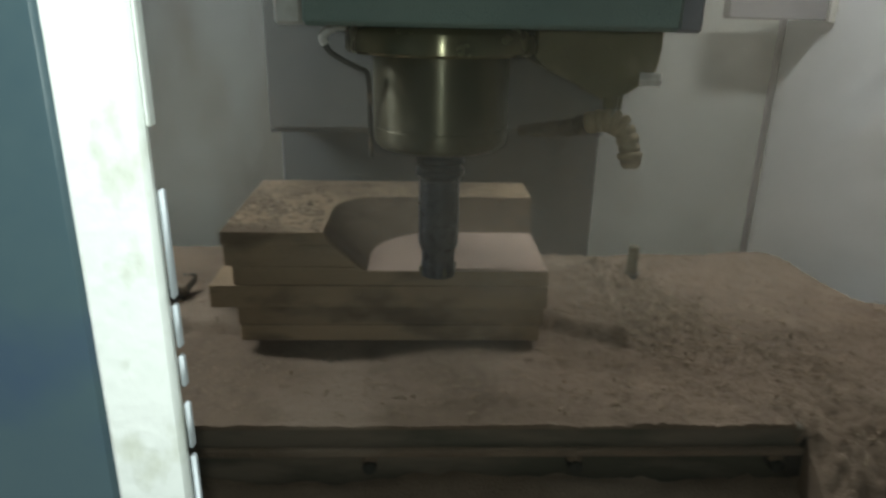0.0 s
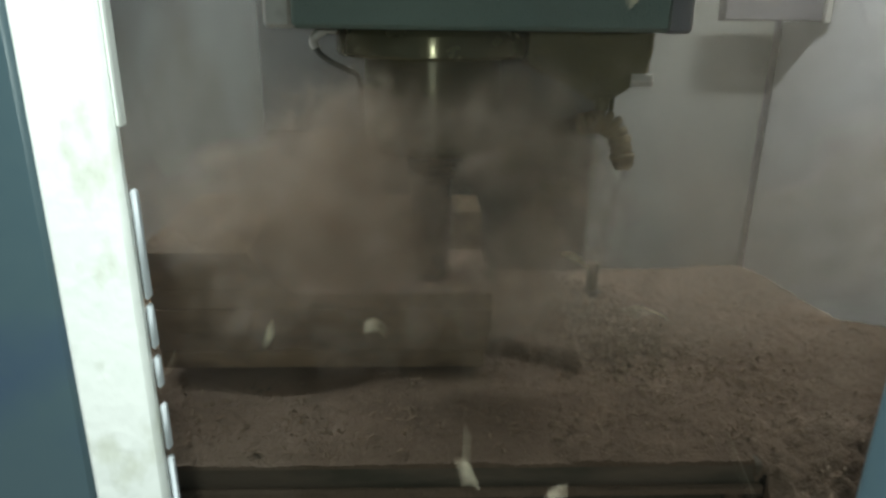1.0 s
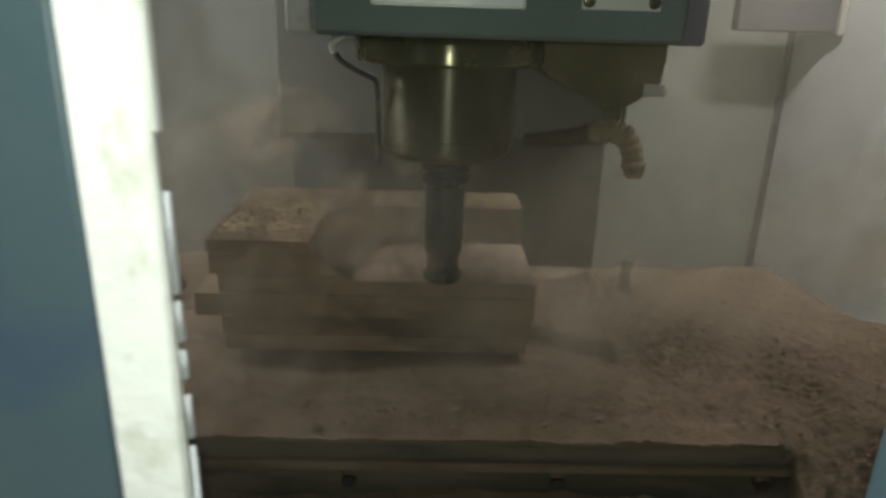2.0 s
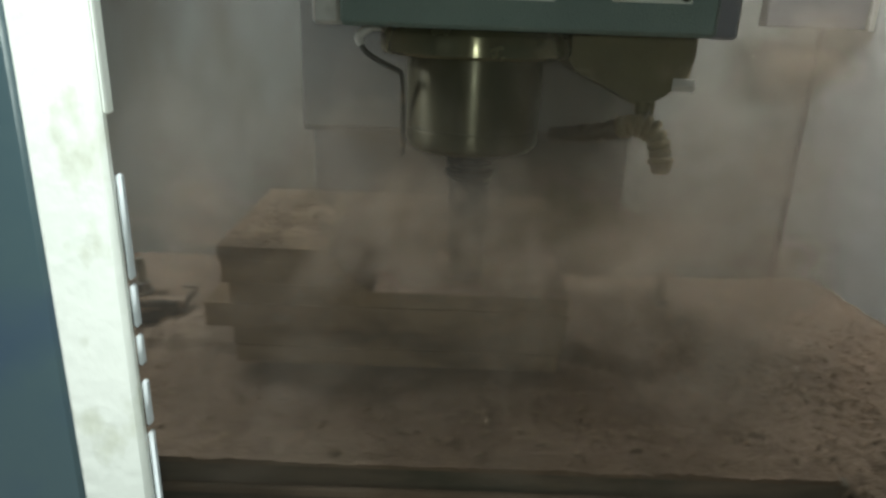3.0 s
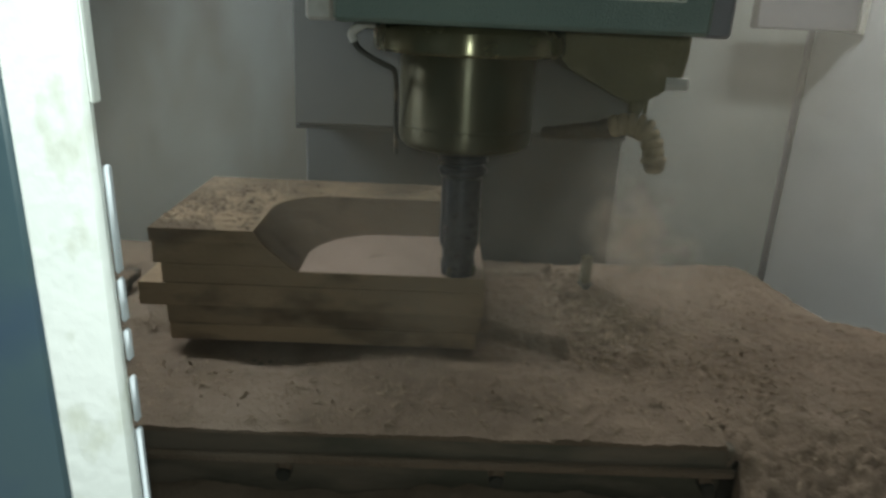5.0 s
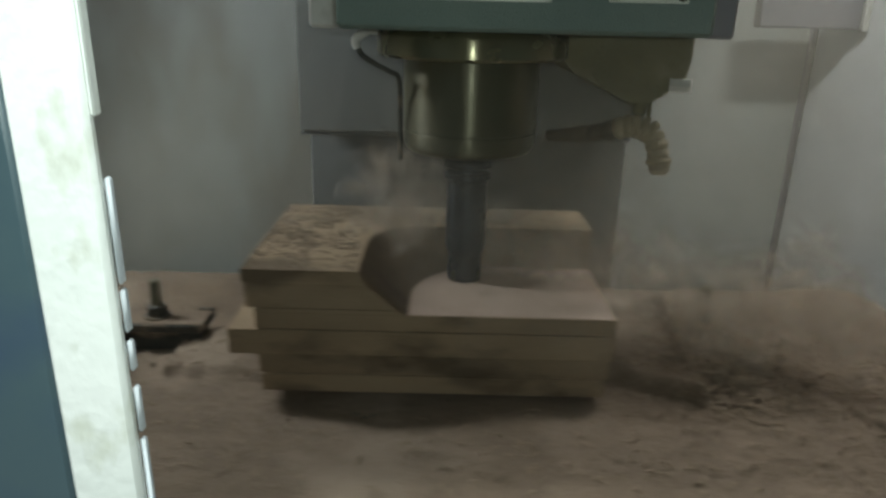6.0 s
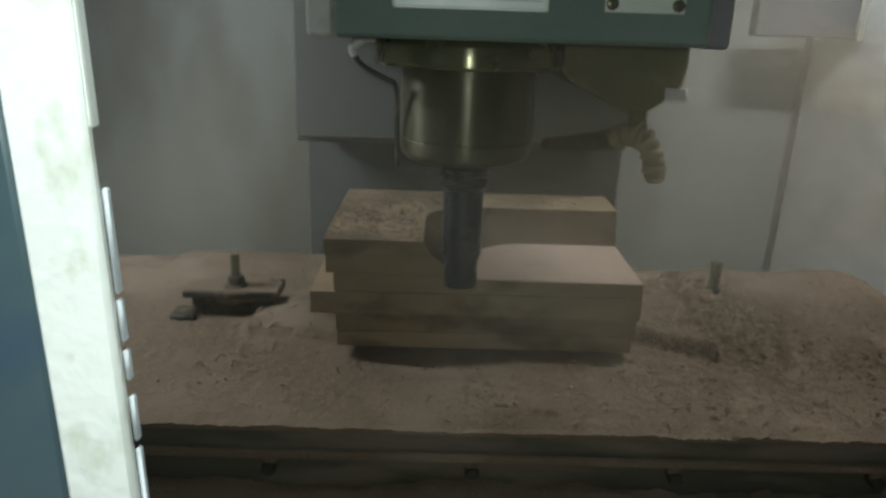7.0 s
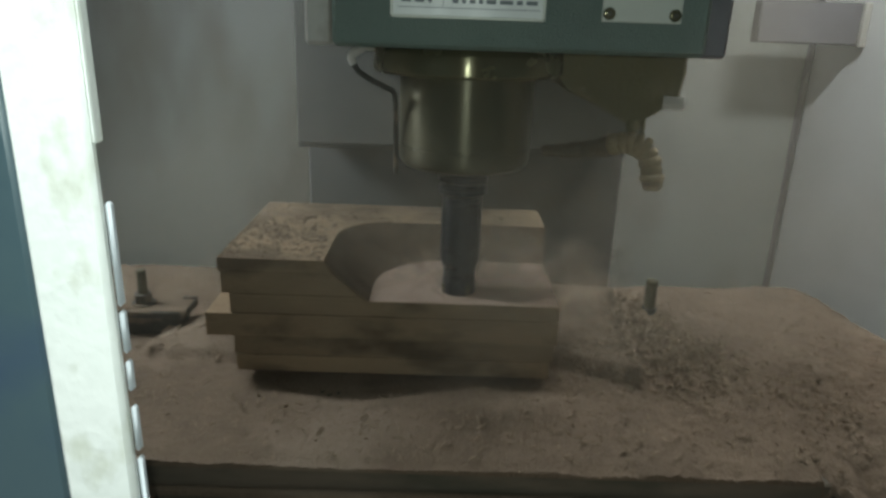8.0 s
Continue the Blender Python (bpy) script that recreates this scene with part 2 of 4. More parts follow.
def tube(points, radii, seg=14, bm=None):
    """A round pipe along points."""
    bm = bm or bmesh.new()
    pts = [Vector(p) for p in points]
    rings = []
    for i, p in enumerate(pts):
        d = (pts[min(i + 1, len(pts) - 1)] - pts[max(i - 1, 0)]).normalized()
        u = d.cross(Vector((0.13, 1, 0.21))).normalized()
        v = d.cross(u)
        r = radii[i] if isinstance(radii, (list, tuple)) else radii
        rings.append([bm.verts.new(p + r * (math.cos(2 * math.pi * k / seg) * u + math.sin(2 * math.pi * k / seg) * v)) for k in range(seg)])
    for a, b in zip(rings, rings[1:]):
        for k in range(seg):
            bm.faces.new((a[k], a[(k + 1) % seg], b[(k + 1) % seg], b[k]))
    bm.faces.new(rings[0][::-1])
    bm.faces.new(rings[-1])
    return bm


def smooth_curve(points, n=6):
    """Points along a Catmull-Rom curve."""
    p = [Vector(q) for q in points]
    p = [p[0]] + p + [p[-1]]
    out = []
    for a, b, c, d in zip(p, p[1:], p[2:], p[3:]):
        for k in range(n):
            s = k / n
            out.append(0.5 * (2 * b + (c - a) * s + (2 * a - 5 * b + 4 * c - d) * s * s + (3 * b - a - 3 * c + d) * s ** 3))
    return out + [p[-1]]


def mesh_of(name, bm, mat, smooth=True):
    bmesh.ops.recalc_face_normals(bm, faces=bm.faces)
    me = bpy.data.meshes.new(name)
    bm.to_mesh(me)
    bm.free()
    me.materials.append(mat)
    if smooth:
        me.polygons.foreach_set("use_smooth", [True] * len(me.polygons))
        me.set_sharp_from_angle(angle=radians(38))
    return me


def part(name, bm, mat, parent, label=""):
    ob = new(name, mesh_of(name, bm, mat))
    ob.parent = parent
    return tagged(ob, label)


def thing(name, label, category, group="", kind="", bm=None, mat=None):
    ob = new(name, mesh_of(name, bm, mat) if bm else None)
    return tagged(ob, label, category, group, kind)


def setting(name, bm, mat, label, category="wall"):
    return thing(name, label, category, "", "structure", bm, mat)


def prism(outline, z0, z1, bm=None, upper=None):
    """A solid between an outline at z0 and the same (or another) outline at z1."""
    bm = bm or bmesh.new()
    a = [bm.verts.new((x, y, z0)) for x, y in outline]
    b = [bm.verts.new((x, y, z1)) for x, y in (upper or outline)]
    n = len(a)
    for k in range(n):
        bm.faces.new((a[k], a[(k + 1) % n], b[(k + 1) % n], b[k]))
    bm.faces.new(a[::-1])
    bm.faces.new(b)
    return bm


# ---------------------------------------------------------------- the enclosure
setting("floor", boxed(-4, 4, -5, 3, -0.1, 0.0), ROOM, "grey workshop floor under the machine", "floor")
setting("machine_bed", boxed(-1.2, 1.2, -0.60, 1.2, 0.0, 0.42, 0.01), TABLEIRON, "dusty machine bed below the table", "machine bed")
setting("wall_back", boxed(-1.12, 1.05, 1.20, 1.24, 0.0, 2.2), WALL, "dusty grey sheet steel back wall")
setting("wall_right", prism([(1.054, 1.20), (1.40, -0.58), (1.44, -0.58), (1.094, 1.24)], 0.0, 2.2), LITWALL, "grey sheet steel side wall, painted lighter for the light on it")
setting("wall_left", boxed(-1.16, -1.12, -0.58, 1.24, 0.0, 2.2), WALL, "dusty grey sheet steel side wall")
setting("ceiling", boxed(-1.16, 1.44, -0.58, 1.24, 2.2, 2.24), WALL, "grey sheet steel roof of the enclosure", "ceiling")
setting("wall_front_left", boxed(-1.16, -0.62, -0.62, -0.58, 0.0, 2.2), DOOR, "teal front panel of the enclosure")
setting("wall_front_right", boxed(0.70, 1.44, -0.62, -0.58, 0.0, 2.2), DOOR, "teal front panel of the enclosure")
# unseen panel, set low to keep the added door lamp off the table
setting("wall_front_shade", boxed(-0.62, 0.70, -0.62, -0.58, 1.58, 2.2), DOOR, "unseen teal panel above the door, set low to block the added lamp")
setting("wall_front_low", boxed(-0.62, 0.70, -0.62, -0.58, 0.0, 0.50), DOOR, "teal front panel below the door")
setting("trim", prism([(1.040, 1.199), (1.048, 1.199), (1.053, 1.176), (1.050, 1.175), (1.046, 1.195), (1.040, 1.197)], 0.42, 2.19), BOXPAINT, "grey corner trim strip", "trim")
setting("wall_workshop", boxed(-4, 4, -5.1, -5.0, 0.0, 3.2), ROOM, "plain workshop wall")
setting("wall_workshop_left", boxed(-4.1, -4, -5, 3, 0.0, 3.2), ROOM, "plain workshop wall")
setting("wall_workshop_right", boxed(4, 4.1, -5, 3, 0.0, 3.2), ROOM, "plain workshop wall")
setting("ceiling_workshop", boxed(-4, 4, -5, 3, 3.2, 3.3), ROOM, "plain workshop ceiling", "ceiling")

# cover box high on the back wall
wall_box = thing("cover_box", "mauve-grey steel cover fixed to the right side wall", "cover box")
part("body", boxed(0.80, 1.082, 1.00, 1.045, 1.262, 1.37, 0.004), BOXPAINT, wall_box)
part("flange", boxed(1.066, 1.086, 0.985, 0.999, 1.258, 1.37, 0.003), GREYPAINT, wall_box)


def tube_lamp(label, x, y, z, side):
    """A tube in an open housing on a wall; side: the wall's direction along x, 0 for the roof."""
    ob = thing("tube_lamp", label, "lamp", "tube lamps")
    part("housing", boxed(0.05, 0.09, -0.20, 0.20, -0.035, 0.035, 0.006), GREYPAINT, ob)
    part("tube", tube([(0.028, -0.18, 0), (0.028, 0.18, 0)], 0.011), GLOW, ob)
    for v in (-0.195, 0.18):
        part("socket", boxed(0.012, 0.05, v, v + 0.015, -0.018, 0.018, 0.002), GREYPAINT, ob)
    ob.matrix_world = pose(x, y, z, 0, -90 if side == 0 else 0, 0 if side > -1 else 180)


tube_lamp("tube lamp in a steel housing on the dusty side wall", -1.03, 0.10, 1.74, -1)
tube_lamp("tube lamp in a steel housing under the enclosure roof", 0.74, 0.30, 2.11, 0)
# unseen housing, added only to carry the lamp that brightens the door
door_fill_housing = thing("door_fill_housing", "added white housing, unseen, for the lamp that brightens the door", "lamp")
part("housing", boxed(-0.75, -0.05, -1.11, -0.99, 2.93, 2.99, 0.006), GREYPAINT, door_fill_housing)
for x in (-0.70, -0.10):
    part("hanger", boxed(x, x + 0.01, -1.055, -1.045, 2.99, 3.2), GREYPAINT, door_fill_housing)

# ---------------------------------------------------------------- column, slide and way cover
column = thing("machine_column", "slate grey machine column with sheet way cover", "machine column")
part("column_body", boxed(-0.30, 0.335, 0.62, 1.10, 0.42, 2.1, 0.01), COVER, column)
part("way_cover", boxed(-0.313, 0.350, 0.50, 0.62, 0.42, 1.18, 0.004), COVER, column)

# ---------------------------------------------------------------- spindle head
head = thing("spindle_head", "green-grey hammer-finish milling head with rating plates", "milling head")
part("casting", boxed(-0.153, 0.252, -0.17, 0.30, 1.270, 2.0, 0.005), ENAMEL, head)
part("side_cover", boxed(-0.185, -0.155, -0.155, 0.24, 1.270, 2.0, 0.004), GREYPAINT, head, "pale grey side cover")
part("side_cover", boxed(0.254, 0.286, -0.14, 0.24, 1.268, 2.0, 0.004), BOXPAINT, head, "mauve-grey side cover")
part("slide", boxed(-0.294, 0.305, 0.305, 0.495, 1.076, 2.0, 0.004), SLIDE, head, "slate grey vertical slide")
part("wiper", boxed(-0.296, 0.307, 0.318, 0.497, 1.067, 1.0755, 0.002), COVER, head, "dark wiper strip")
# rating plate: rim, ruled lines and bars of print
plate = part("rating_plate", boxed(-0.088, 0.073, -0.1725, -0.170, 1.304, 1.40, 0.0008), PLATE, head, "white printed rating plate with a bright rim")
for x0, x1, z0, z1 in ((-0.090, 0.075, 1.302, 1.305), (-0.090, -0.087, 1.302, 1.402), (0.072, 0.075, 1.302, 1.402), (-0.090, 0.075, 1.399, 1.402)):
    part("rim", boxed(x0, x1, -0.1745, -0.170, z0, z1, 0.0005), ALU, plate)
for z in (1.3125, 1.330, 1.350, 1.370):
    part("rule", boxed(-0.083, 0.069, -0.1731, -0.1724, z, z + 0.0006), INK, plate)
part("rule", boxed(-0.0345, -0.0339, -0.1731, -0.1724, 1.3125, 1.39), INK, plate)
random.seed(5)
for row, z in enumerate((1.318, 1.337, 1.357, 1.377)):
    x = -0.078
    while x < 0.062:
        w = random.choice((0.004, 0.006, 0.010, 0.014))
        if not -0.040 < x + w / 2 < -0.029:
            part("print_bar", boxed(x, min(x + w, 0.066), -0.1731, -0.1724, z, z + 0.004), INK, plate)
        x += w + 0.004
badge = part("badge", boxed(0.135, 0.220, -0.1725, -0.170, 1.304, 1.37, 0.001), ALU, head, "etched aluminium badge held by screws")
for x, z in ((0.1425, 1.3125), (0.2125, 1.3125), (0.1425, 1.361), (0.2125, 1.361)):
    sc = part("screw", lathe([(0.0025, 0.0045), (0.0055, 0.004), (0.0065, 0.002), (0.0065, 0.0)], seg=20), BRASSY, badge)
    sc.matrix_local = pose(x, -0.1725, z, 90, 0, 0)
    hx = part("socket", lathe([(0.0028, 0.0002), (0.0028, 0.0)], seg=6), BLACKSTEEL, sc)
    hx.matrix_local = pose(0, 0, 0.0046)

# spindle nose
part("flange", lathe([(0.118, 1.269), (0.124, 1.262), (0.125, 1.260), (0.125, 1.238), (0.122, 1.2345), (0.06, 1.234)], seg=96), BRASSY, head, "oily round flange")
part("spindle_nose", lathe([(0.0895, 1.2345), (0.0895, 1.1420), (0.0885, 1.1412), (0.0885, 1.1395), (0.0895, 1.1388), (0.0895, 1.124), (0.0875, 1.117), (0.082, 1.112), (0.070, 1.1095), (0.050, 1.109)], seg=96), STEEL, head, "ground steel spindle nose with a thin groove")
# air pipe beside the nose
part("air_pipe", tube(smooth_curve([(-0.118, -0.05, 1.262), (-0.132, -0.06, 1.2625), (-0.1445, -0.062, 1.254), (-0.139, -0.062, 1.238), (-0.122, -0.06, 1.226), (-0.105, -0.055, 1.217), (-0.093, -0.05, 1.206), (-0.0925, -0.03, 1.15), (-0.092, -0.03, 1.10)], 6), 0.0032), BLACKSTEEL, head, "thin bent air pipe")
part("pipe_fitting", tube(smooth_curve([(-0.121, -0.052, 1.264), (-0.133, -0.061, 1.264), (-0.1455, -0.063, 1.2545), (-0.143, -0.063, 1.244)], 5), [0.0045] * 5 + [0.0055] * 8 + [0.005] * 3), GREYPAINT, head, "pale pipe fitting")

# coolant block and jointed nozzle
blk = [(0.12, 1.27), (0.285, 1.27), (0.284, 1.245), (0.280, 1.210), (0.262, 1.204), (0.246, 1.192), (0.240, 1.180), (0.215, 1.176), (0.196, 1.186), (0.170, 1.20), (0.135, 1.215), (0.118, 1.235)]
bmb = bmesh.new()
for ya, yb in ((-0.02, 0.16),):
    a = [bmb.verts.new((x, ya, z)) for x, z in blk]
    b = [bmb.verts.new((x, yb, z)) for x, z in blk]
    for k in range(len(blk)):
        bmb.faces.new((a[k], a[(k + 1) % len(blk)], b[(k + 1) % len(blk)], b[k]))
    bmb.faces.new(a[::-1])
    bmb.faces.new(b)
bmesh.ops.bevel(bmb, geom=list(bmb.edges), offset=0.004, segments=2, affect="EDGES")
part("coolant_block", bmb, CAST, head, "olive cast coolant block filmed with dust")
plug = part("plug", lathe([(0.007, 0.028), (0.009, 0.026), (0.009, 0.0)], seg=6), GREYPAINT, head, "pale hexagonal plug")
plug.matrix_local = pose(0.257, -0.024, 1.206, 90, 0, 72)
part("drip_spout", lathe([(0.010, 1.182), (0.009, 1.168), (0.005, 1.160), (0.0045, 1.148)], (0.224, -0.015), 16), CAST, head)
part("drip_spout", lathe([(0.0035, 1.182), (0.003, 1.165), (0.0012, 1.158)], (0.238, -0.012), 10), CAST, head)

nozzle = thing("coolant_nozzle", "jointed coolant hose caked with yellowish dust under the block", "coolant hose")
hose = smooth_curve([(0.118, 0.06, 1.122), (0.150, 0.03, 1.129), (0.185, 0.0, 1.139), (0.207, -0.015, 1.149), (0.226, -0.022, 1.151), (0.242, -0.027, 1.142), (0.250, -0.032, 1.122), (0.2525, -0.036, 1.103)], 2)
random.seed(11)
for i, (a, b) in enumerate(zip(hose[::1], hose[1::1])):
    d = (b - a)
    s = 0.0085 + 0.0065 * min(1, i / 6)
    c = a + d * 0.5
    mid = [a - d * 0.05, a + d * 0.12, a + d * 0.35, c + d * 0.12, a + d * 0.85, b + d * 0.05]
    k = s * random.uniform(0.90, 1.14)
    # the inner joints get the shadow under the block as a darker colour
    part("joint", tube(mid, [k * 0.86, k * 0.98, k * 1.05, k * 1.04, k * 0.97, k * 0.84], 16), SHADEDHOSE if i < 5 else HOSE, nozzle)
part("nozzle_tip", tube([(0.2532, -0.0355, 1.106), (0.2535, -0.037, 1.096), (0.2535, -0.038, 1.090)], [0.0145, 0.0135, 0.009], 16), HOSE, nozzle)

# the tool in the spindle
tool = thing("milling_tool", "dark steel cutter in a ringed tool holder", "milling cutter")
part("holder_flange", lathe([(0.046, 1.1085), (0.045, 1.104), (0.036, 1.099), (0.0345, 1.096), (0.0345, 1.089), (0.030, 1.086), (0.030, 1.082), (0.0345, 1.079), (0.0345, 1.073), (0.031, 1.069), (0.0285, 1.066)], seg=64), TOOLSTEEL, tool, "tool holder with two rings")
part("cutter_shank", lathe([(0.0285, 1.066), (0.0282, 1.060), (0.0285, 1.010), (0.0285, 0.972), (0.0265, 0.966), (0.0238, 0.960), (0.0235, 0.945)], seg=64), TOOLSTEEL, tool, "long dark shank")
part("cutter_head", lathe([(0.0235, 0.945), (0.0242, 0.941), (0.0248, 0.928), (0.0240, 0.9222), (0.019, 0.9216), (0.006, 0.924)], seg=48), TOOLSTEEL, tool)
for k in range(4):
    ins = part("insert", boxed(-0.0045, 0.0045, -0.0012, 0.0012, -0.008, 0.008, 0.0006), STEEL, tool, "small bright cutting insert")
    a = 90 * k + 20
    ins.matrix_local = pose(0.0238 * math.cos(radians(a)), 0.0238 * math.sin(radians(a)), 0.9302, 0, 8, a)

# ---------------------------------------------------------------- table; origin at the stack's front corner
TOP = 0.781
table = thing("machine_table", "dust-filmed iron machine table with bolts along its front", "machine table")
part("table_top", boxed(-1.05, 0.315, -0.19, 0.42, 0.7485, TOP, 0.003), TABLEIRON, table)
part("front_lip", boxed(-1.05, 0.315, -0.199, -0.1905, 0.741, 0.7545, 0.003), DUST, table, "lip loaded with dust")
part("table_web", boxed(-1.05, 0.310, -0.172, 0.40, 0.660, 0.748, 0.003), TABLEIRON, table)
for x in (-1.03, -0.79, -0.526, -0.256, 0.016, 0.288):
    bolt = part("bolt", lathe([(0.0085, 0.020), (0.0095, 0.018), (0.0095, 0.0)], seg=16), BLACKSTEEL, table, "bolt head crusted with dust")
    bolt.matrix_local = pose(x, -0.172, 0.719, 90, 0, 0)
    crust = part("crust", lathe([(0.004, 0.006), (0.008, 0.004), (0.011, 0.0)], seg=10, wobble=0.2), DUST, bolt)
    crust.matrix_local = pose(0, 0.008, 0.010)


def fbm(x, y, s, o=3, seed=0.0):
    v, a, f = 0.0, 1.0, s
    for _ in range(o):
        v += a * noise.noise((x * f + seed, y * f - seed, seed * 1.3))
        a, f = a * 0.5, f * 2.1
    return v


def step(a, b, v):
    t = min(1.0, max(0.0, (v - a) / (b - a)))
    return t * t * (3 - 2 * t)


def bump(x, y, cx, cy, sx, sy):
    return math.exp(-0.5 * (((x - cx) / sx) ** 2 + ((y - cy) / sy) ** 2))


def edge_right(y):
    """Where the heap's shoulder falls away, beyond the table's end."""
    return 0.565 + 0.035 * step(0.44, 0.22, y) + 0.30 * step(0.24, 0.02, y)


def dust_height(x, y):
    z = 0.7935 + 0.0035 * fbm(x, y, 9) + 0.0016 * fbm(x, y, 45, 2, 3.0)
    rough = 0.65 + 0.7 * step(-0.08, 0.12, x) + 0.3 * step(-0.3, -0.6, x)
    z += rough * (0.0026 * fbm(x, y, 100, 2, 7.0) + 0.0016 * max(0.0, fbm(x, y, 60, 2, 1.0)))
    z -= 0.012 * bump(x, y, -0.33, -0.005, 0.10, 0.05)
    z += 0.010 * bump(x, y, -0.13, -0.02, 0.09, 0.05)
    front = 0.050 - 0.44 * (x - 0.040) + 0.004 * fbm(x, y, 50, 2, 3.0)
    z += 0.027 * step(front - 0.005, front + 0.007, y) * step(0.142, 0.130, x) * step(-0.02, 0.02, x) * step(0.34, 0.22, y)
    slope = step(0.300, 0.125, x) * step(0.120, 0.142, x) * step(-0.01, 0.10, y) * step(0.40, 0.28, y)
    z += slope * (0.022 + 0.014 * fbm(x, y, 62, 3, 9.0))
    z += 0.030 * bump(x, y, 0.165, 0.215, 0.075, 0.065) + 0.006 * fbm(x, y, 85, 2, 2.5) * bump(x, y, 0.21, 0.13, 0.07, 0.07)
    z -= 0.007 * step(0.0, 0.012, x - 0.292 - 0.28 * (0.21 - y) * 0.55) * step(0.30, 0.22, y) * step(0.46, 0.36, x)
    z += 0.012 * bump(x, y, 0.29, 0.34, 0.05, 0.05)
    z += 0.016 * bump(x, y, 0.50, 0.39, 0.06, 0.035)
    z += 0.012 * step(0.050, 0.057, y + 0.004 * fbm(x, y, 30)) * step(-0.625, -0.615, x) * step(0.30, 0.22, y) * step(-0.40, -0.45, x)
    z += 0.022 * bump(x, y, -0.525, 0.130, 0.038, 0.045)
    z -= 0.006 * bump(x, y, -0.67, 0.17, 0.07, 0.04)
    z += 0.014 * step(0.33, 0.37, y + 0.01 * fbm(x, y, 20)) * step(-0.86, -0.82, x) * step(-0.40, -0.50, x)
    z -= 0.006 * step(-0.172, -0.193, y + 0.006 * fbm(x, y, 50, 2, 2.0)) * step(0.36, 0.30, x)
    out = x - edge_right(y) - 0.012 * fbm(x, y, 18)
    if out > -0.03:
        s = max(0.0, out + 0.03)
        z -= 0.62 * s * s / (s + 0.06)
    f = -0.125 - y + 0.02 * fbm(x, y, 14, 2, 5.0)
    if x > 0.30 and f > 0:
        clod = step(0.0, 0.08, f)
        z -= 0.78 * f * f / (f + 0.05) - clod * (0.013 * fbm(x, y, 40, 3, 4.0) + 0.015 * abs(fbm(x, y, 62, 2, 6.0)))
    return z


def field(name, xs, ys, height, skirt, mat, label, category):
    """A sheet of dust over a grid, closed by a skirt all round."""
    nx, ny = len(xs), len(ys)
    v = [(x, y, height(x, y)) for y in ys for x in xs]
    f = [(j * nx + i, j * nx + i + 1, (j + 1) * nx + i + 1, (j + 1) * nx + i) for j in range(ny - 1) for i in range(nx - 1)]
    ring = [i for i in range(nx)] + [j * nx + nx - 1 for j in range(1, ny)] + [(ny - 1) * nx + i for i in range(nx - 2, -1, -1)] + [j * nx for j in range(ny - 2, 0, -1)]
    base = len(v)
    v += [(v[i][0], v[i][1], min(skirt, v[i][2] - 0.002)) for i in ring]
    m = len(ring)
    f += [(ring[(k + 1) % m], ring[k], base + k, base + (k + 1) % m) for k in range(m)]
    me = bpy.data.meshes.new(name)
    me.from_pydata(v, [], f)
    me.materials.append(mat)
    me.polygons.foreach_set("use_smooth", [True] * len(me.polygons))
    me.set_sharp_from_angle(angle=radians(60))
    return tagged(new(name, me), label, category, "", "stuff")


BED_X = np.arange(-1.05, 0.9605, 0.0045)
dust_bed = field("dust_bed", BED_X.tolist(), np.arange(-0.194, 0.4201, 0.0045).tolist(), dust_height, 0.7815, DUST,
                 "brown wood dust lying thick on the table", "wood dust")
dust_heap = field("dust_heap", BED_X[BED_X > 0.3155].tolist(), np.arange(-0.194 - 0.0045 * 46, -0.1935, 0.0045).tolist(), dust_height, 0.47, DUST,
                  "clotted heap of brown wood dust past the table's end", "wood dust")


def saddle_height(x, y):
    return 0.692 + 0.013 * fbm(x, y, 11, 3, 8.0) + 0.004 * fbm(x, y, 50, 2) - 0.55 * max(0.0, -0.19 - y)


saddle_dust = field("saddle_dust", np.arange(-1.15, 0.90, 0.008).tolist(), np.arange(-0.44, -0.1724, 0.008).tolist(), saddle_height, 0.45, DUST,
                    "reddish wood dust banked on the saddle below the table", "wood dust")


def scatter(name, count, seed, spots, size, mat, label, height=dust_height):
    """Loose shavings, thin bent slivers lying on the dust; spots: (x, y, spread x, spread y, share)."""
    rnd = random.Random(seed)
    v, f = [], []
    for _ in range(count):
        sx, sy, ax, ay, _s = rnd.choices(spots, [s[4] for s in spots])[0]
        x, y = rnd.gauss(sx, ax), rnd.gauss(sy, ay)
        if not (-1.04 < x < 0.93 and (-0.185 if x < 0.32 else -0.38) < y < 0.41) or (-0.49 < x < 0.004 and -0.004 < y < 0.305):
            continue
        z = height(x, y)
        ln, wd, th = size * rnd.uniform(0.5, 1.5), size * rnd.uniform(0.15, 0.32), size * 0.07
        m = pose(x, y, z + size * 0.12, rnd.gauss(0, 22), rnd.gauss(0, 22), rnd.uniform(0, 360))
        curl = size * rnd.uniform(0.0, 0.35)
        b = len(v)
        for s, c in ((-1, 0), (0, 1), (1, 0)):
            w = wd * (0.55 + 0.45 * c)
            for q in (-1, 1):
                for h in (0, th):
                    v.append(tuple(m @ Vector((s * ln / 2, q * w / 2, curl * c + h))))
        for a in (0, 4):
            for q in ((0, 1, 5, 4), (2, 6, 7, 3), (1, 3, 7, 5), (0, 4, 6, 2)):
                f.append(tuple(b + a + i for i in q))
        f += [(b, b + 2, b + 3, b + 1), (b + 8, b + 9, b + 11, b + 10)]
    me = bpy.data.meshes.new(name)
    me.from_pydata(v, [], f)
    me.materials.append(mat)
    return tagged(new(name, me), label, "wood shavings", "", "stuff")


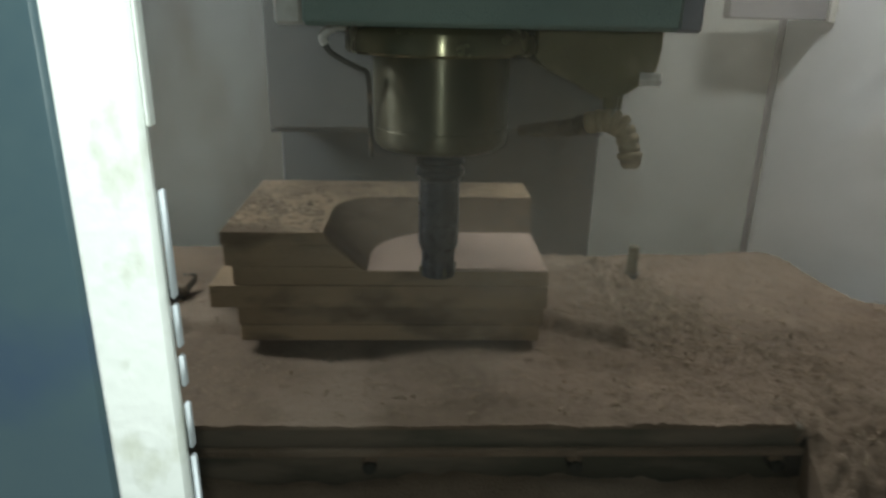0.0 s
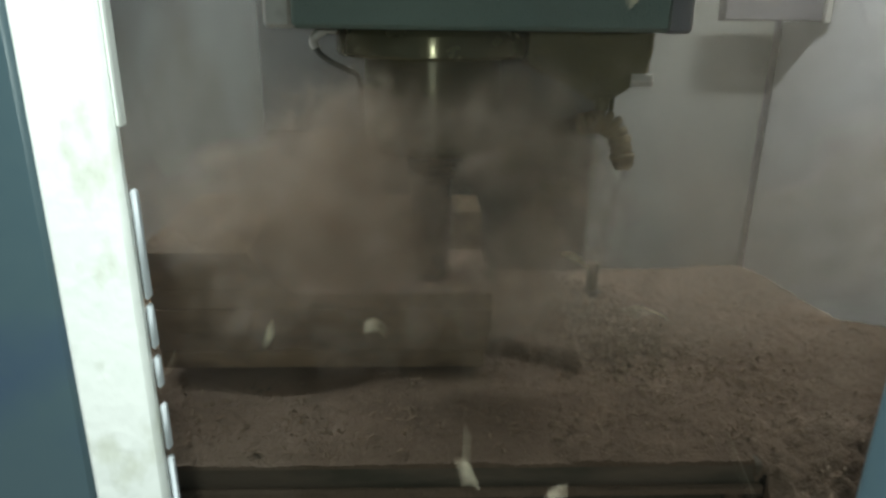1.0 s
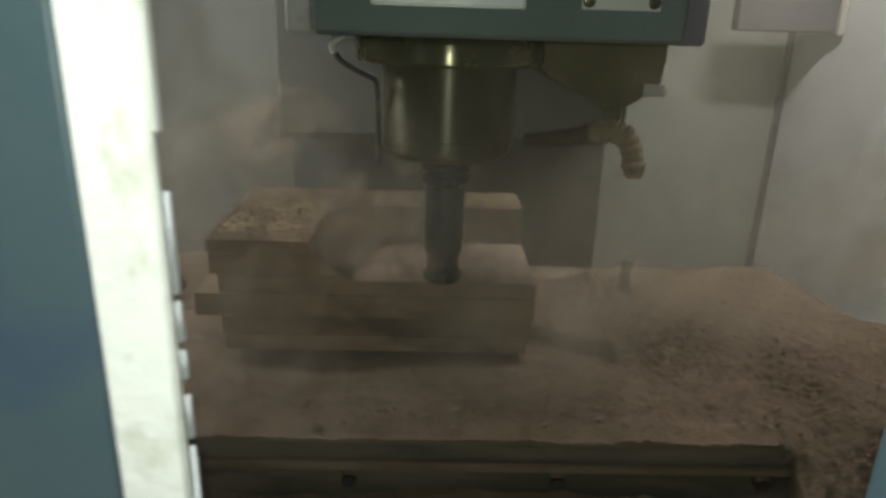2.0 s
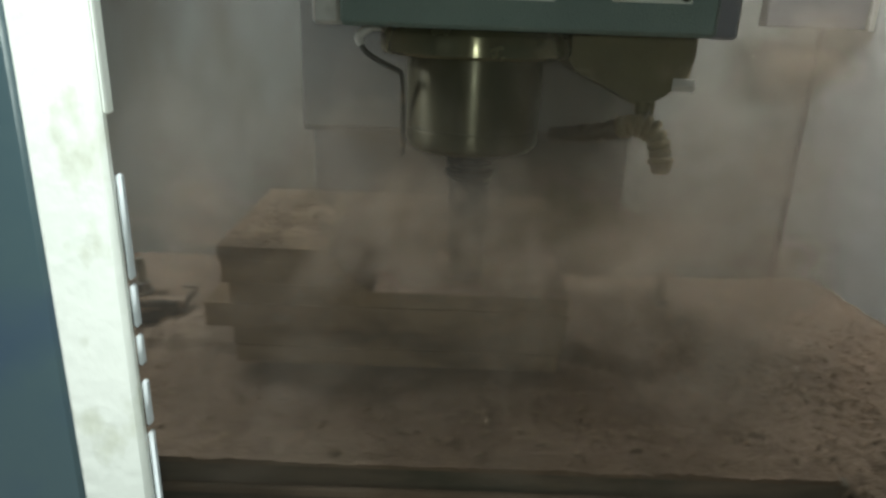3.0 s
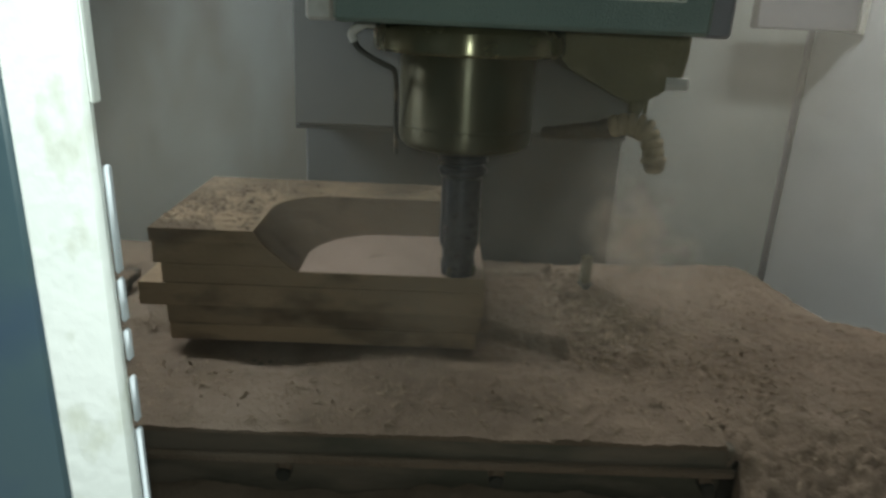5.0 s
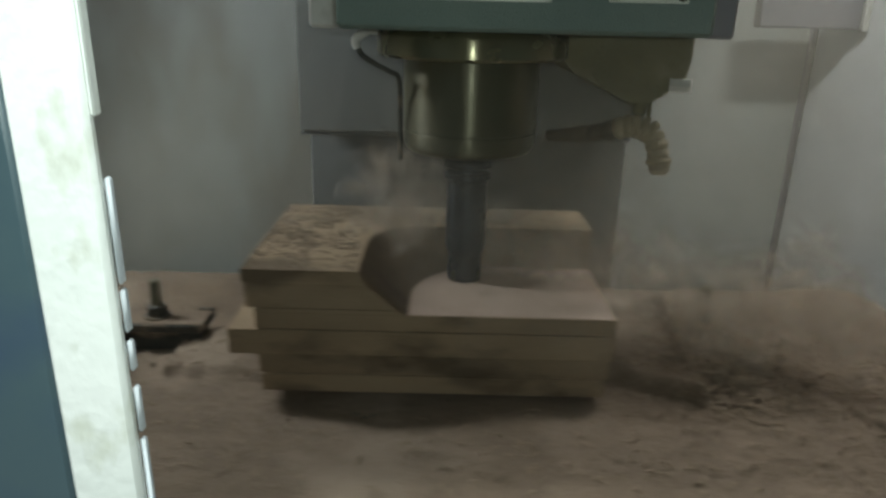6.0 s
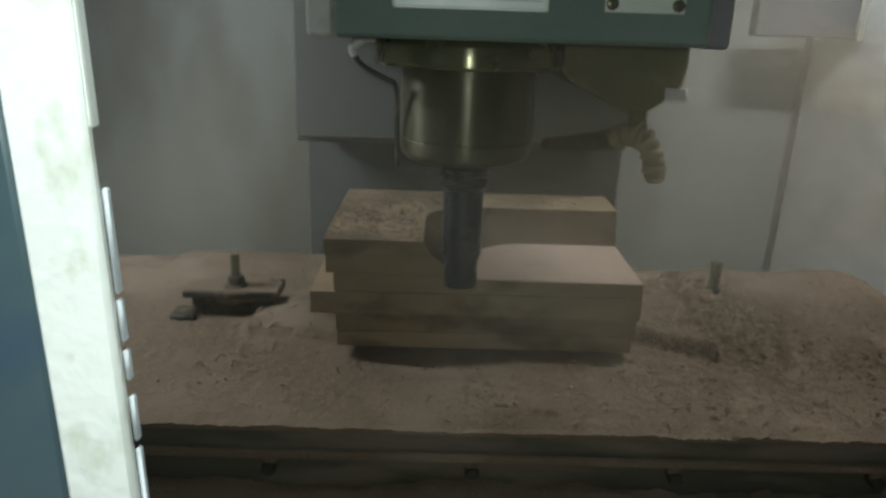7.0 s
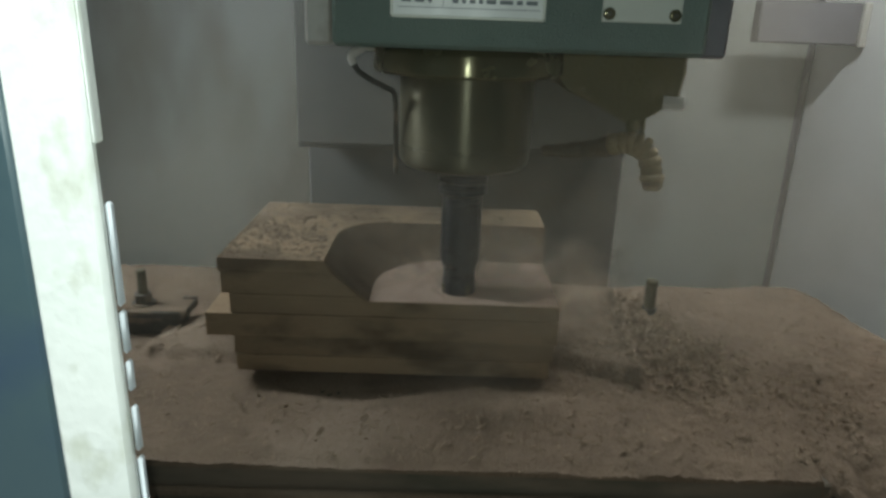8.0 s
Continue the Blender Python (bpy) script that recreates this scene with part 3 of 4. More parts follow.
shavings = scatter("shavings", 1700, 3, ((0.21, 0.12, 0.045, 0.055, 8), (0.25, 0.02, 0.12, 0.09, 3), (-0.1, -0.12, 0.3, 0.04, 2.0), (0.5, 0.2, 0.16, 0.14, 0.7), (-0.62, 0.0, 0.12, 0.12, 1.4), (0.40, -0.02, 0.03, 0.04, 0.35), (0.55, -0.2, 0.13, 0.07, 1.2)),
                   0.0130, CHIPS, "loose curled wood shavings on the dust")
crumbs = scatter("crumbs", 5200, 4, ((0.1, 0.0, 0.35, 0.12, 3), (-0.3, -0.12, 0.3, 0.045, 3), (-0.65, 0.1, 0.1, 0.12, 1), (0.45, -0.1, 0.12, 0.1, 1)),
                 0.0042, CHIPS, "fine wood crumbs on the dust")

# ---------------------------------------------------------------- the glued board stack
stack = thing("board_stack", "glued stack of brown fibreboards with a milled pocket", "board stack")
D = 0.301


def pocket(inset, yb=0.196):
    """The L-shaped outline left standing round the pocket; its corner widens towards the floor."""
    xl, yb, r = -0.331 + inset, yb - inset * 0.25, 0.080 + 0.55 * inset
    arc = [(xl + r - r * math.cos(a), yb - r + r * math.sin(a)) for a in [k * math.pi / 2 / 12 for k in range(13)]]
    return arc + [(0.0, yb)]


def l_board(x0, z0, z1, i0, i1, y0=0.0):
    lo = [(x0, y0)] + [(-0.331 + i0, y0)] + pocket(i0) + [(0.0, D), (x0, D)]
    hi = [(x0, y0)] + [(-0.331 + i1, y0)] + pocket(i1) + [(0.0, D), (x0, D)]
    return prism(lo, z0, z1, None, hi)


FLOOR = 0.9212
board = part("board", l_board(-0.478, 0.9606, 0.980, 0.012, 0.0), BOARD, stack, "top board with dust on it")
board = part("board", l_board(-0.475, 0.9275, 0.9598, 0.050, 0.0125, 0.0012), BOARD, stack)
bm3 = boxed(-0.464, 0.0, 0.0, D, 0.8988, FLOOR - 0.0002, 0.0004)
part("board", bm3, BOARD, stack)
part("board", l_board(-0.464, FLOOR, 0.9270, 0.060, 0.051), BOARD, stack)
part("milled_floor", prism([(-0.331 + 0.061, 0.0015)] + pocket(0.061)[:-1] + [(-0.0015, 0.196 - 0.061 * 0.25), (-0.0015, 0.0015)], FLOOR, FLOOR + 0.0006), CUT, stack, "freshly milled pinkish pocket floor")
# the milled wall: one skin of packed dust, its shade in the colour, over the board edges, hollowed towards its foot
wall_rows = []
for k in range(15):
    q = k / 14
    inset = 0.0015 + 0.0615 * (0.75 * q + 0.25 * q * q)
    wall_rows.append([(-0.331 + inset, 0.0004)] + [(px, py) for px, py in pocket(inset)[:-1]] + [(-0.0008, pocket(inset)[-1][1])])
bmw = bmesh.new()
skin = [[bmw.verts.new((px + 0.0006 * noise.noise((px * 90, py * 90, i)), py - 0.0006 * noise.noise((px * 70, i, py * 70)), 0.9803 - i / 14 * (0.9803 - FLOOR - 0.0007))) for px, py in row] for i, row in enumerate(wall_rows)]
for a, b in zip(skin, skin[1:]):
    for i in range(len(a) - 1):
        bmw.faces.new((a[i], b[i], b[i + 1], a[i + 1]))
part("pocket_wall", bmw, WALLSKIN, stack, "rough milled pocket wall, dusty, darkened in colour for its shade")
part("board", boxed(-0.500, 0.0005, -0.0012, D, 0.8626, 0.8979, 0.0006), BOARD, stack)
part("board", boxed(-0.462, -0.003, 0.0008, D, 0.8346, 0.8617, 0.0006), BOARD, stack)
part("board", boxed(-0.460, -0.008, 0.0, D, 0.8075, 0.8337, 0.0016), BOARD, stack, "lowest board with worn edges")


# thin dust and crumbs on the top board
dv, df = [], []
rt = random.Random(21)
for _ in range(3600):
    x, y = -0.475 + 0.47 * rt.random() ** 1.5, rt.uniform(0.003, 0.298)
    if (x > -0.338 and y < 0.202) or not -0.477 < x < -0.004:
        continue
    if rt.random() > 0.25 + 0.9 * step(-0.1, 0.35, fbm(x, y, 22, 2, 2.0)) * step(-0.05, -0.30, x) + 0.1:
        continue
    s = rt.uniform(0.0012, 0.0046)
    a = rt.uniform(0, 6.28)
    b = len(dv)
    for k in range(4):
        dv.append((x + s * math.cos(a + k * 1.57) * (1.3 if k % 2 else 0.6), y + s * math.sin(a + k * 1.57) * (1.3 if k % 2 else 0.6), 0.9803))
    dv.append((x + rt.uniform(-0.3, 0.3) * s, y, 0.9803 + s * rt.uniform(0.3, 0.8)))
    df += [(b, b + 1, b + 4), (b + 1, b + 2, b + 4), (b + 2, b + 3, b + 4), (b + 3, b, b + 4)]
me = bpy.data.meshes.new("stack_crumbs")
me.from_pydata(dv, [], df)
me.materials.append(DUST)
stack_crumbs = tagged(new("stack_crumbs", me), "brown crumbs scattered on the top board", "wood shavings", "", "stuff")


# ---------------------------------------------------------------- clamp and studs on the table
clamp = thing("strap_clamp", "steel strap clamp held by a stud and nut, dust beneath", "clamp")
part("strap", boxed(-0.743, -0.580, 0.130, 0.185, 0.8230, 0.836, 0.002), BLACKSTEEL, clamp, "flat dusty steel strap")
part("strap_dust", boxed(-0.741, -0.582, 0.133, 0.183, 0.8362, 0.8375, 0.0006), DUST, clamp)
part("step_block", boxed(-0.760, -0.717, 0.105, 0.150, 0.781, 0.8025, 0.004), BLACKSTEEL, clamp)
part("packing_block", boxed(-0.733, -0.592, 0.146, 0.182, 0.781, 0.8228, 0.002), BLACKSTEEL, clamp, "dark packing block under the strap")
SX, SY = -0.657, 0.158
part("stud", lathe([(0.0068, 0.897), (0.0080, 0.895)] + [(0.0080 if k % 2 else 0.0074, 0.893 - 0.0016 * k) for k in range(22)] + [(0.0075, 0.79)], (SX, SY), 24), STEEL, clamp, "threaded steel stud")
part("nut", lathe([(0.012, 0.8575), (0.0145, 0.856), (0.0145, 0.8425), (0.013, 0.8415)], (SX, SY), 6), BLACKSTEEL, clamp, "dark hexagon nut")
part("washer", lathe([(0.0185, 0.8413), (0.019, 0.8405), (0.019, 0.8378)], (SX, SY), 32), BLACKSTEEL, clamp)
stud = thing("clamp_stud", "threaded steel stud standing up out of the dust", "stud")
part("shaft", lathe([(0.0090, 0.892), (0.0104, 0.890), (0.0104, 0.885)] + [(0.0102 if k % 2 else 0.0095, 0.883 - 0.0018 * k) for k in range(24)] + [(0.0098, 0.782)], (0.19, 0.20), 24), STEEL, stud)
part("sleeve", lathe([(0.0135, 0.8435), (0.0150, 0.8410), (0.0150, 0.782)], (0.19, 0.20), 6), BLACKSTEEL, stud)
part("strap_end", boxed(-0.604, -0.580, 0.186, 0.194, 0.8230, 0.840, 0.002), BLACKSTEEL, clamp)

# ---------------------------------------------------------------- sliding doors; origin at the free edge
door = thing("sliding_door", "teal sliding door with a soiled white edge strip", "door")
part("leaf", boxed(-0.62, -0.0328, -0.015, 0.020, 0.30, 1.95, 0.004), DOOR, door)
part("edge_strip", boxed(-0.0325, 0.002, -0.019, -0.011, 0.30, 1.95, 0.0025), STRIP, door, "soiled white edge strip")
for z0, z1 in ((0.60, 1.0885), (1.0925, 1.1180), (1.1265, 1.1430), (1.1470, 1.1690), (1.1715, 1.2220)):
    part("seal", boxed(0.0022, 0.0049, -0.014, -0.009, z0, z1, 0.0012), SEAL, door, "worn length of pale seal")
part("seal", boxed(0.0022, 0.0046, -0.0175, -0.011, 1.2490, 1.95, 0.0008), STRIP, door)
part("groove", boxed(-0.30, -0.29, -0.0165, -0.0152, 0.30, 1.95, 0.0004), BLACKSTEEL, door)
door_right = thing("sliding_door", "blue-teal sliding door leaf with a rounded edge", "door")
part("leaf", boxed(0.0, 0.60, -0.015, 0.020, 0.30, 1.95, 0.008, 4), DOOR, door_right)

# ---------------------------------------------------------------- airborne dust
def puff_mesh(name, count, sx, sy, sz, small, large, seed, mat, cut=1.9):
    """A cloud of round soft wisps that lie at all angles; the density falls to nothing at each rim."""
    rs = np.random.RandomState(seed)
    c = rs.normal(size=(count * 2, 3))
    c = c[np.linalg.norm(c, axis=1) < cut][:count]
    k = rs.normal(size=(6, 3)) * 0.7
    pick = rs.randint(0, 6, len(c))
    wisp = rs.random_sample(len(c)) < 0.35
    c[wisp] = k[pick[wisp]] + c[wisp] * 0.45
    c = np.clip(c, -cut, cut) * np.array((sx, sy, sz))
    verts, faces, dens = [], [], []
    for p in c:
        u = Vector(rs.normal(size=3)).normalized()
        v = u.orthogonal().normalized()
        w = u.cross(v)
        r = rs.uniform(small, large)
        b = len(verts)
        verts.append(tuple(p))
        dens.append(1.0)
        for f, d in ((0.33, 0.80), (0.66, 0.30), (1.0, 0.0)):
            for i in range(9):
                a = 2 * math.pi * i / 9
                verts.append(tuple(Vector(p) + r * f * (math.cos(a) * v + math.sin(a) * w)))
                dens.append(d)
        for i in range(9):
            j = (i + 1) % 9
            faces.append((b, b + 1 + i, b + 1 + j))
            for o in (1, 10):
                faces.append((b + o + i, b + o + 9 + i, b + o + 9 + j, b + o + j))
    me = bpy.data.meshes.new(name)
    me.from_pydata(verts, [], faces)
    me.attributes.new("thickness", "FLOAT", "POINT").data.foreach_set("value", dens)
    me.polygons.foreach_set("use_smooth", [True] * len(me.polygons))
    me.materials.append(mat)
    return me


PUFFS = [puff_mesh("dust_puff", 90, 0.056, 0.045, 0.032, 0.020, 0.044, s, HAZE) for s in (1, 2, 3)]
MISTS = [puff_mesh("dust_mist", 110, 0.22, 0.11, 0.15, 0.10, 0.22, s, MIST) for s in (4, 5)]
VEILS = [puff_mesh("dust_veil", 130, 0.15, 0.08, 0.11, 0.05, 0.10, s, VEIL, 2.2) for s in (6, 7)]


def at_table(t):
    ts = [r[0] for r in TABLE]
    return float(np.interp(t, ts, [r[1] for r in TABLE])), float(np.interp(t, ts, [r[2] for r in TABLE]))


def in_stack(t, k):
    x, y = at_table(t)
    return Vector((x - 0.235 + 0.05 * math.sin(k * 2.1), y + 0.15 + 0.012 * math.cos(k * 1.3), 0.800))


PUFF_ROWS, CHIP_ROWS = [], []


def puff(k, start, stops, label="brown cloud of wood dust thrown up by the cutter"):
    """A cloud that lies in the cut until start and then passes through stops: (seconds, place)."""
    ob = tagged(new("dust_cloud", PUFFS[k % 3]), label, "dust cloud", "dust clouds round the cutter", "stuff")
    rnd = random.Random(100 + k)
    spin = [rnd.uniform(-60, 60) for _ in range(3)]
    rows = [(t, pose(*in_stack(t, k))) for t in [r[0] for r in TABLE] if t < start - 0.04] + [(start, pose(*in_stack(start, k)))]
    last = stops[-1][0]
    for t, p in stops:
        s = (t - start) / max(0.5, last - start)
        rows.append((t, pose(*p, *(a * min(1.0, s * 2.2) for a in spin))))
    if last < 8.0:
        end = stops[-1][1]
        rows.append((8.0, pose(*(Vector(end) + Vector((0.05, 0.05, -0.02))), *spin)))
    PUFF_ROWS.append((ob, rows))


# a fixed pose near the camera's own, for placing dust by view
VIEW_POSE = pose(-0.032, -0.95, 1.30, 71.0, -1.75, 0.0)


def spot(t, x, y, depth):
    """A place fitted to the camera's view: x and y in image pixels from the left top, depth in metres; early x shifted
    for the camera's turn.
    """
    x += 50 * step(2.7, 2.2, t)
    return VIEW_POSE @ Vector(((x - 784) * depth / 1230, (441 - y) * depth / 1230, -depth))


# first burst, 0.75 s: fills the view, then thins out to both sides
rnd = random.Random(31)
for k in range(28):
    a = 2 * math.pi * k / 28 * 5
    u, w = math.cos(a), math.sin(a)
    r1, r2 = rnd.uniform(0.05, 1.0), rnd.uniform(0.35, 1.0)
    d = rnd.uniform(0.80, 0.98)
    side = 1 if u > 0 else -1
    puff(k, 0.70, [(0.80, spot(0.8, 770 + 170 * r1 * u, 420 + 50 * r1 * w, d)), (0.90, spot(0.9, 730 + 250 * r1 * u, 410 + 150 * r1 * w, d - 0.03)),
                   (1.0, spot(1.0, 655 + 340 * r1 * u, 385 + 250 * r1 * w, d - 0.06)), (1.2, spot(1.2, 690 + 520 * r2 * u, 400 + 330 * r2 * w, d - 0.05)),
                   (1.5, spot(1.5, 800 + 900 * (0.25 + 0.75 * r2) * u, 330 + 460 * r2 * w, d + 0.03)), (1.9, spot(1.9, 800 + 1200 * u, 330 + 620 * w, d + 0.05)),
                   (2.3, spot(2.2, 800 + 1500 * u, 300 + 900 * w, d + 0.1)), (2.8, spot(3.3, 800 + 2300 * side, 300 + 500 * w, d + 0.1))])
# second, about 2.0 s: a plume left of the spindle
for k in range(70, 75):
    u, w = rnd.uniform(-1, 1), rnd.uniform(-1, 1)
    d = rnd.uniform(0.9, 1.05)
    puff(k, 1.6, [(1.8, spot(1.8, 690 + 100 * u, 400 + 70 * w, d)), (2.02, spot(2.02, 640 + 230 * u, 340 + 170 * w, d)), (2.2, spot(2.2, 560 + 320 * u, 310 + 240 * w, d)),
                   (2.5, spot(2.5, 620 + 420 * u, 330 + 230 * w, d)), (2.9, spot(2.9, 720 + 800 * u, 330 + 380 * w, d)), (3.4, spot(3.4, 780 + 1700 * (1 if u > 0 else -1), 250 + 500 * w, d + 0.1))])
# third, about 3.0 s: haze round the stack and over the front of the table
for k, (x, y) in enumerate(((650, 270), (720, 300), (690, 380), (600, 420), (960, 330), (1060, 380), (930, 430), (1140, 520), (760, 560), (1000, 640), (1240, 600), (1220, 420), (500, 560))):
    d = 0.98 - (0.14 if y > 540 else 0) + 0.03 * math.sin(k)
    sx = 1 if x > 760 else -1
    puff(28 + k, 2.75, [(2.95, spot(2.95, 0.5 * x + 400, 440, d)), (3.15, spot(3.15, 0.8 * x + 160, 0.8 * y + 80, d)), (3.5, spot(3.5, x, y, d)),
                        (3.75, spot(3.75, x + 150 * sx, y - 40, d)), (4.0, spot(4.0, x + 750 * sx, y - 110, d + 0.1)), (4.4, spot(4.4, x + 1400 * sx, y - 200, d + 0.2)), (4.9, spot(4.7, x + 1700 * sx, y - 200, d + 0.2))])
# small wisps at the right of the cutter, 4.5 s
for k, (x, y) in enumerate(((880, 470), (930, 520))):
    puff(41 + k, 4.2, [(4.38, spot(4.38, 850, 460, 1.03)), (4.5, spot(4.5, x, y, 1.03)), (4.7, spot(4.7, x + 40, y + 10, 1.05)), (5.2, spot(5.2, x + 500, y - 100, 1.2)), (5.8, spot(5.8, x + 1500, y - 100, 1.2))])
# fourth, 5.6 s: a jet to the right, and a plume behind the cutter
for k, (x, y) in enumerate(((690, 340), (720, 400), (880, 440), (1000, 465), (1120, 490), (1240, 520), (1360, 560), (1480, 590), (1250, 590), (1400, 500))):
    d = 1.05 if x < 900 else 1.0
    puff(43 + k, 5.35, [(5.55, spot(5.55, 800, 450, 1.0)), (5.8, spot(5.8, 0.85 * x + 130, 0.9 * y + 40, d)), (6.0, spot(6.0, x, y, d)), (6.2, spot(6.2, x + 60, y - 30, d)), (6.35, spot(6.35, x + 150 if x > 900 else x + 30, y - 40, d)),
                        (6.6, spot(6.6, x + 500 if x > 900 else x + 60, y - 80, d + 0.1)), (6.9, spot(6.9, x + 1200 if x > 900 else x + 300, y - 200, d + 0.1)), (7.3, spot(7.3, x + 2400, y - 250, d + 0.2))])
# fifth, 6.35 s: dust on both sides of the cutter
for k, (x, y) in enumerate(((720, 330), (740, 420), (900, 330), (960, 400), (1040, 420), (860, 460), (1180, 390), (720, 500))):
    sx = 1 if x > 800 else -1
    puff(53 + k, 6.2, [(6.32, spot(6.32, 810, 470, 1.0)), (6.42, spot(6.42, 0.6 * x + 330, 0.7 * y + 130, 1.0)), (6.5, spot(6.5, x, y, 0.98)), (6.65, spot(6.65, x + 120, y + 10, 0.98)), (6.85, spot(6.85, x + 420, y - 60, 1.1)),
                       (7.0, spot(7.0, x + 1000, y - 150, 1.2)), (7.5, spot(7.5, x + 2000, y - 200, 1.2))])
# last, 7.85 s: dust rolling over the pocket floor
for k, (x, y) in enumerate(((760, 505), (860, 500), (950, 480), (1010, 520))):
    puff(61 + k, 7.70, [(7.86, spot(7.86, 0.4 * x + 490, 520, 1.0)), (7.93, spot(7.93, 0.7 * x + 250, 0.7 * y + 155, 1.0)), (8.0, spot(8.0, x, y - 12, 1.06))])
# broad veils that drift in from the sides of the chamber and out again
for k, (x, y, dd, late) in enumerate(((380, 420, 0.95, 0), (640, 340, 0.98, 0), (880, 520, 0.90, 0), (1080, 380, 0.98, 0), (1330, 470, 0.98, 0), (1180, 620, 0.90, 0), (560, 620, 0.90, 0), (1300, 250, 1.1, 0), (860, 400, 1.0, 1))):
    side = 1 if x > 760 else -1
    rest = Vector((0.93 * side if k != 8 else 0.93, -0.28 + 0.05 * k, 1.1 + 0.04 * (k % 3)))
    ob = tagged(new("dust_veil", VEILS[k % 2]), "broad pale veil of drifting wood dust", "dust cloud", "drifting dust veils", "stuff")
    rows = [(0.0, pose(*rest)), (0.80, pose(*rest))]
    stay = 60 * side
    if not late and k % 2:
        rows += [(2.2, pose(*rest, 0, 0, 10)), (2.8, pose(*spot(2.8, x + stay, y, dd), 0, 0, 30)), (3.3, pose(*spot(3.3, x, y, dd), 0, 0, 50)), (3.55, pose(*spot(3.55, x, y - 10, dd), 0, 0, 55)), (3.8, pose(*spot(3.8, x + 5 * stay, y - 60, dd), 0, 0, 60)), (4.1, pose(*rest, 0, 0, 70))]
    elif not late:
        rows += [(1.1, pose(*spot(1.1, x + stay, y, dd), 0, 0, 10)), (1.5, pose(*spot(1.5, x, y, dd), 0, 0, 20)), (2.0, pose(*spot(2.0, x + 2.6 * stay, y - 30, dd), 0, 0, 30)), (2.6, pose(*spot(2.6, x + stay, y, dd), 0, 0, 40)),
                 (3.3, pose(*spot(3.3, x, y, dd), 0, 0, 50)), (3.55, pose(*spot(3.55, x, y - 10, dd), 0, 0, 55)), (3.8, pose(*spot(3.8, x + 5 * stay, y - 60, dd), 0, 0, 60)), (4.1, pose(*rest, 0, 0, 70))]
    rows += [(6.1, pose(*rest, 0, 0, 80))]
    if k in (3, 4, 8):
        rows += [(6.45, pose(*spot(6.45, x, y, dd), 0, 0, 85)), (6.7, pose(*spot(6.7, x + 60, y - 20, dd), 0, 0, 90)), (7.0, pose(*spot(7.0, x + 700, y - 60, dd + 0.1), 0, 0, 100)), (7.2, pose(*rest, 0, 0, 100))]
    rows += [(8.0, pose(*rest, 0, 0, 100))]
    PUFF_ROWS.append((ob, rows))
# soft balls, sized to stand in for out-of-focus dust passing close before the phone
TUFT = puff_mesh("dust_tuft", 40, 0.012, 0.012, 0.012, 0.012, 0.030, 9, TUFTY)
for k, (t0, t1, x, y, dd) in enumerate(((1.45, 1.6, 1170, 330, 0.40), (6.35, 6.5, 1195, 385, 0.42), (3.95, 4.1, 1080, 620, 0.55), (7.25, 7.4, 1060, 860, 0.45))):
    ob = tagged(new("dust_tuft", TUFT), "pale soft ball standing in for out-of-focus dust", "dust cloud", "floating tufts", "stuff")
    rows = [(t, pose(*in_stack(t, k))) for t in [r[0] for r in TABLE] if t < t0 - 0.04] + [(t0, pose(*in_stack(t0, k)))]
    rows += [(t1, pose(*spot(t1, x, y, dd))), (t1 + 0.1, pose(*spot(t1 + 0.1, x + 500, y + 60, dd - 0.02))), (t1 + 0.2, pose(*spot(t1 + 0.2, x + 1200, y + 100, dd)))]
    rows += [(8.0, pose(*spot(8.0, x + 1000, y + 100, dd)))]
    PUFF_ROWS.append((ob, rows))
# thin dust that always hangs in the chamber
for k, (x, y, z) in enumerate(((-0.45, 0.05, 1.05), (0.05, -0.05, 1.0), (0.5, 0.05, 1.05), (0.15, -0.02, 1.20), (0.55, 0.45, 1.25))):
    ob = tagged(new("dust_mist", MISTS[k % 2]), "thin grey-brown dust hanging in the chamber", "dust cloud", "hanging dust", "stuff")
    PUFF_ROWS.append((ob, [(t, pose(x + 0.06 * math.sin(0.9 * t + k), y + 0.02 * math.cos(t + k), z + 0.03 * math.sin(0.7 * t + 2 * k), 0, 0, 12 * math.sin(0.5 * t + k))) for t in (0, 1, 2, 3, 4, 5, 6, 7, 8)]))

# flying chips
def sliver_mesh(name, ln, wd, seed):
    rnd = random.Random(seed)
    bm = bmesh.new()
    rows = []
    for i in range(7):
        s = i / 6
        w = wd * (0.25 + math.sin(math.pi * min(0.97, s + 0.08)) * rnd.uniform(0.8, 1.1)) * 0.5
        z = ln * 0.22 * math.sin(math.pi * s)
        rows.append([bm.verts.new(((s - 0.5) * ln, q * w, z + h)) for q, h in ((-1, 0), (1, 0), (1, wd * 0.16), (-1, wd * 0.16))])
    for a, b in zip(rows, rows[1:]):
        for k in range(4):
            bm.faces.new((a[k], a[(k + 1) % 4], b[(k + 1) % 4], b[k]))
    bm.faces.new(rows[0][::-1])
    bm.faces.new(rows[-1])
    return mesh_of(name, bm, PALEWOOD)


SLIVERS = [sliver_mesh("wood_chip", 0.022, 0.006, 1), sliver_mesh("wood_chip", 0.034, 0.0065, 2), sliver_mesh("wood_chip", 0.015, 0.006, 3)]


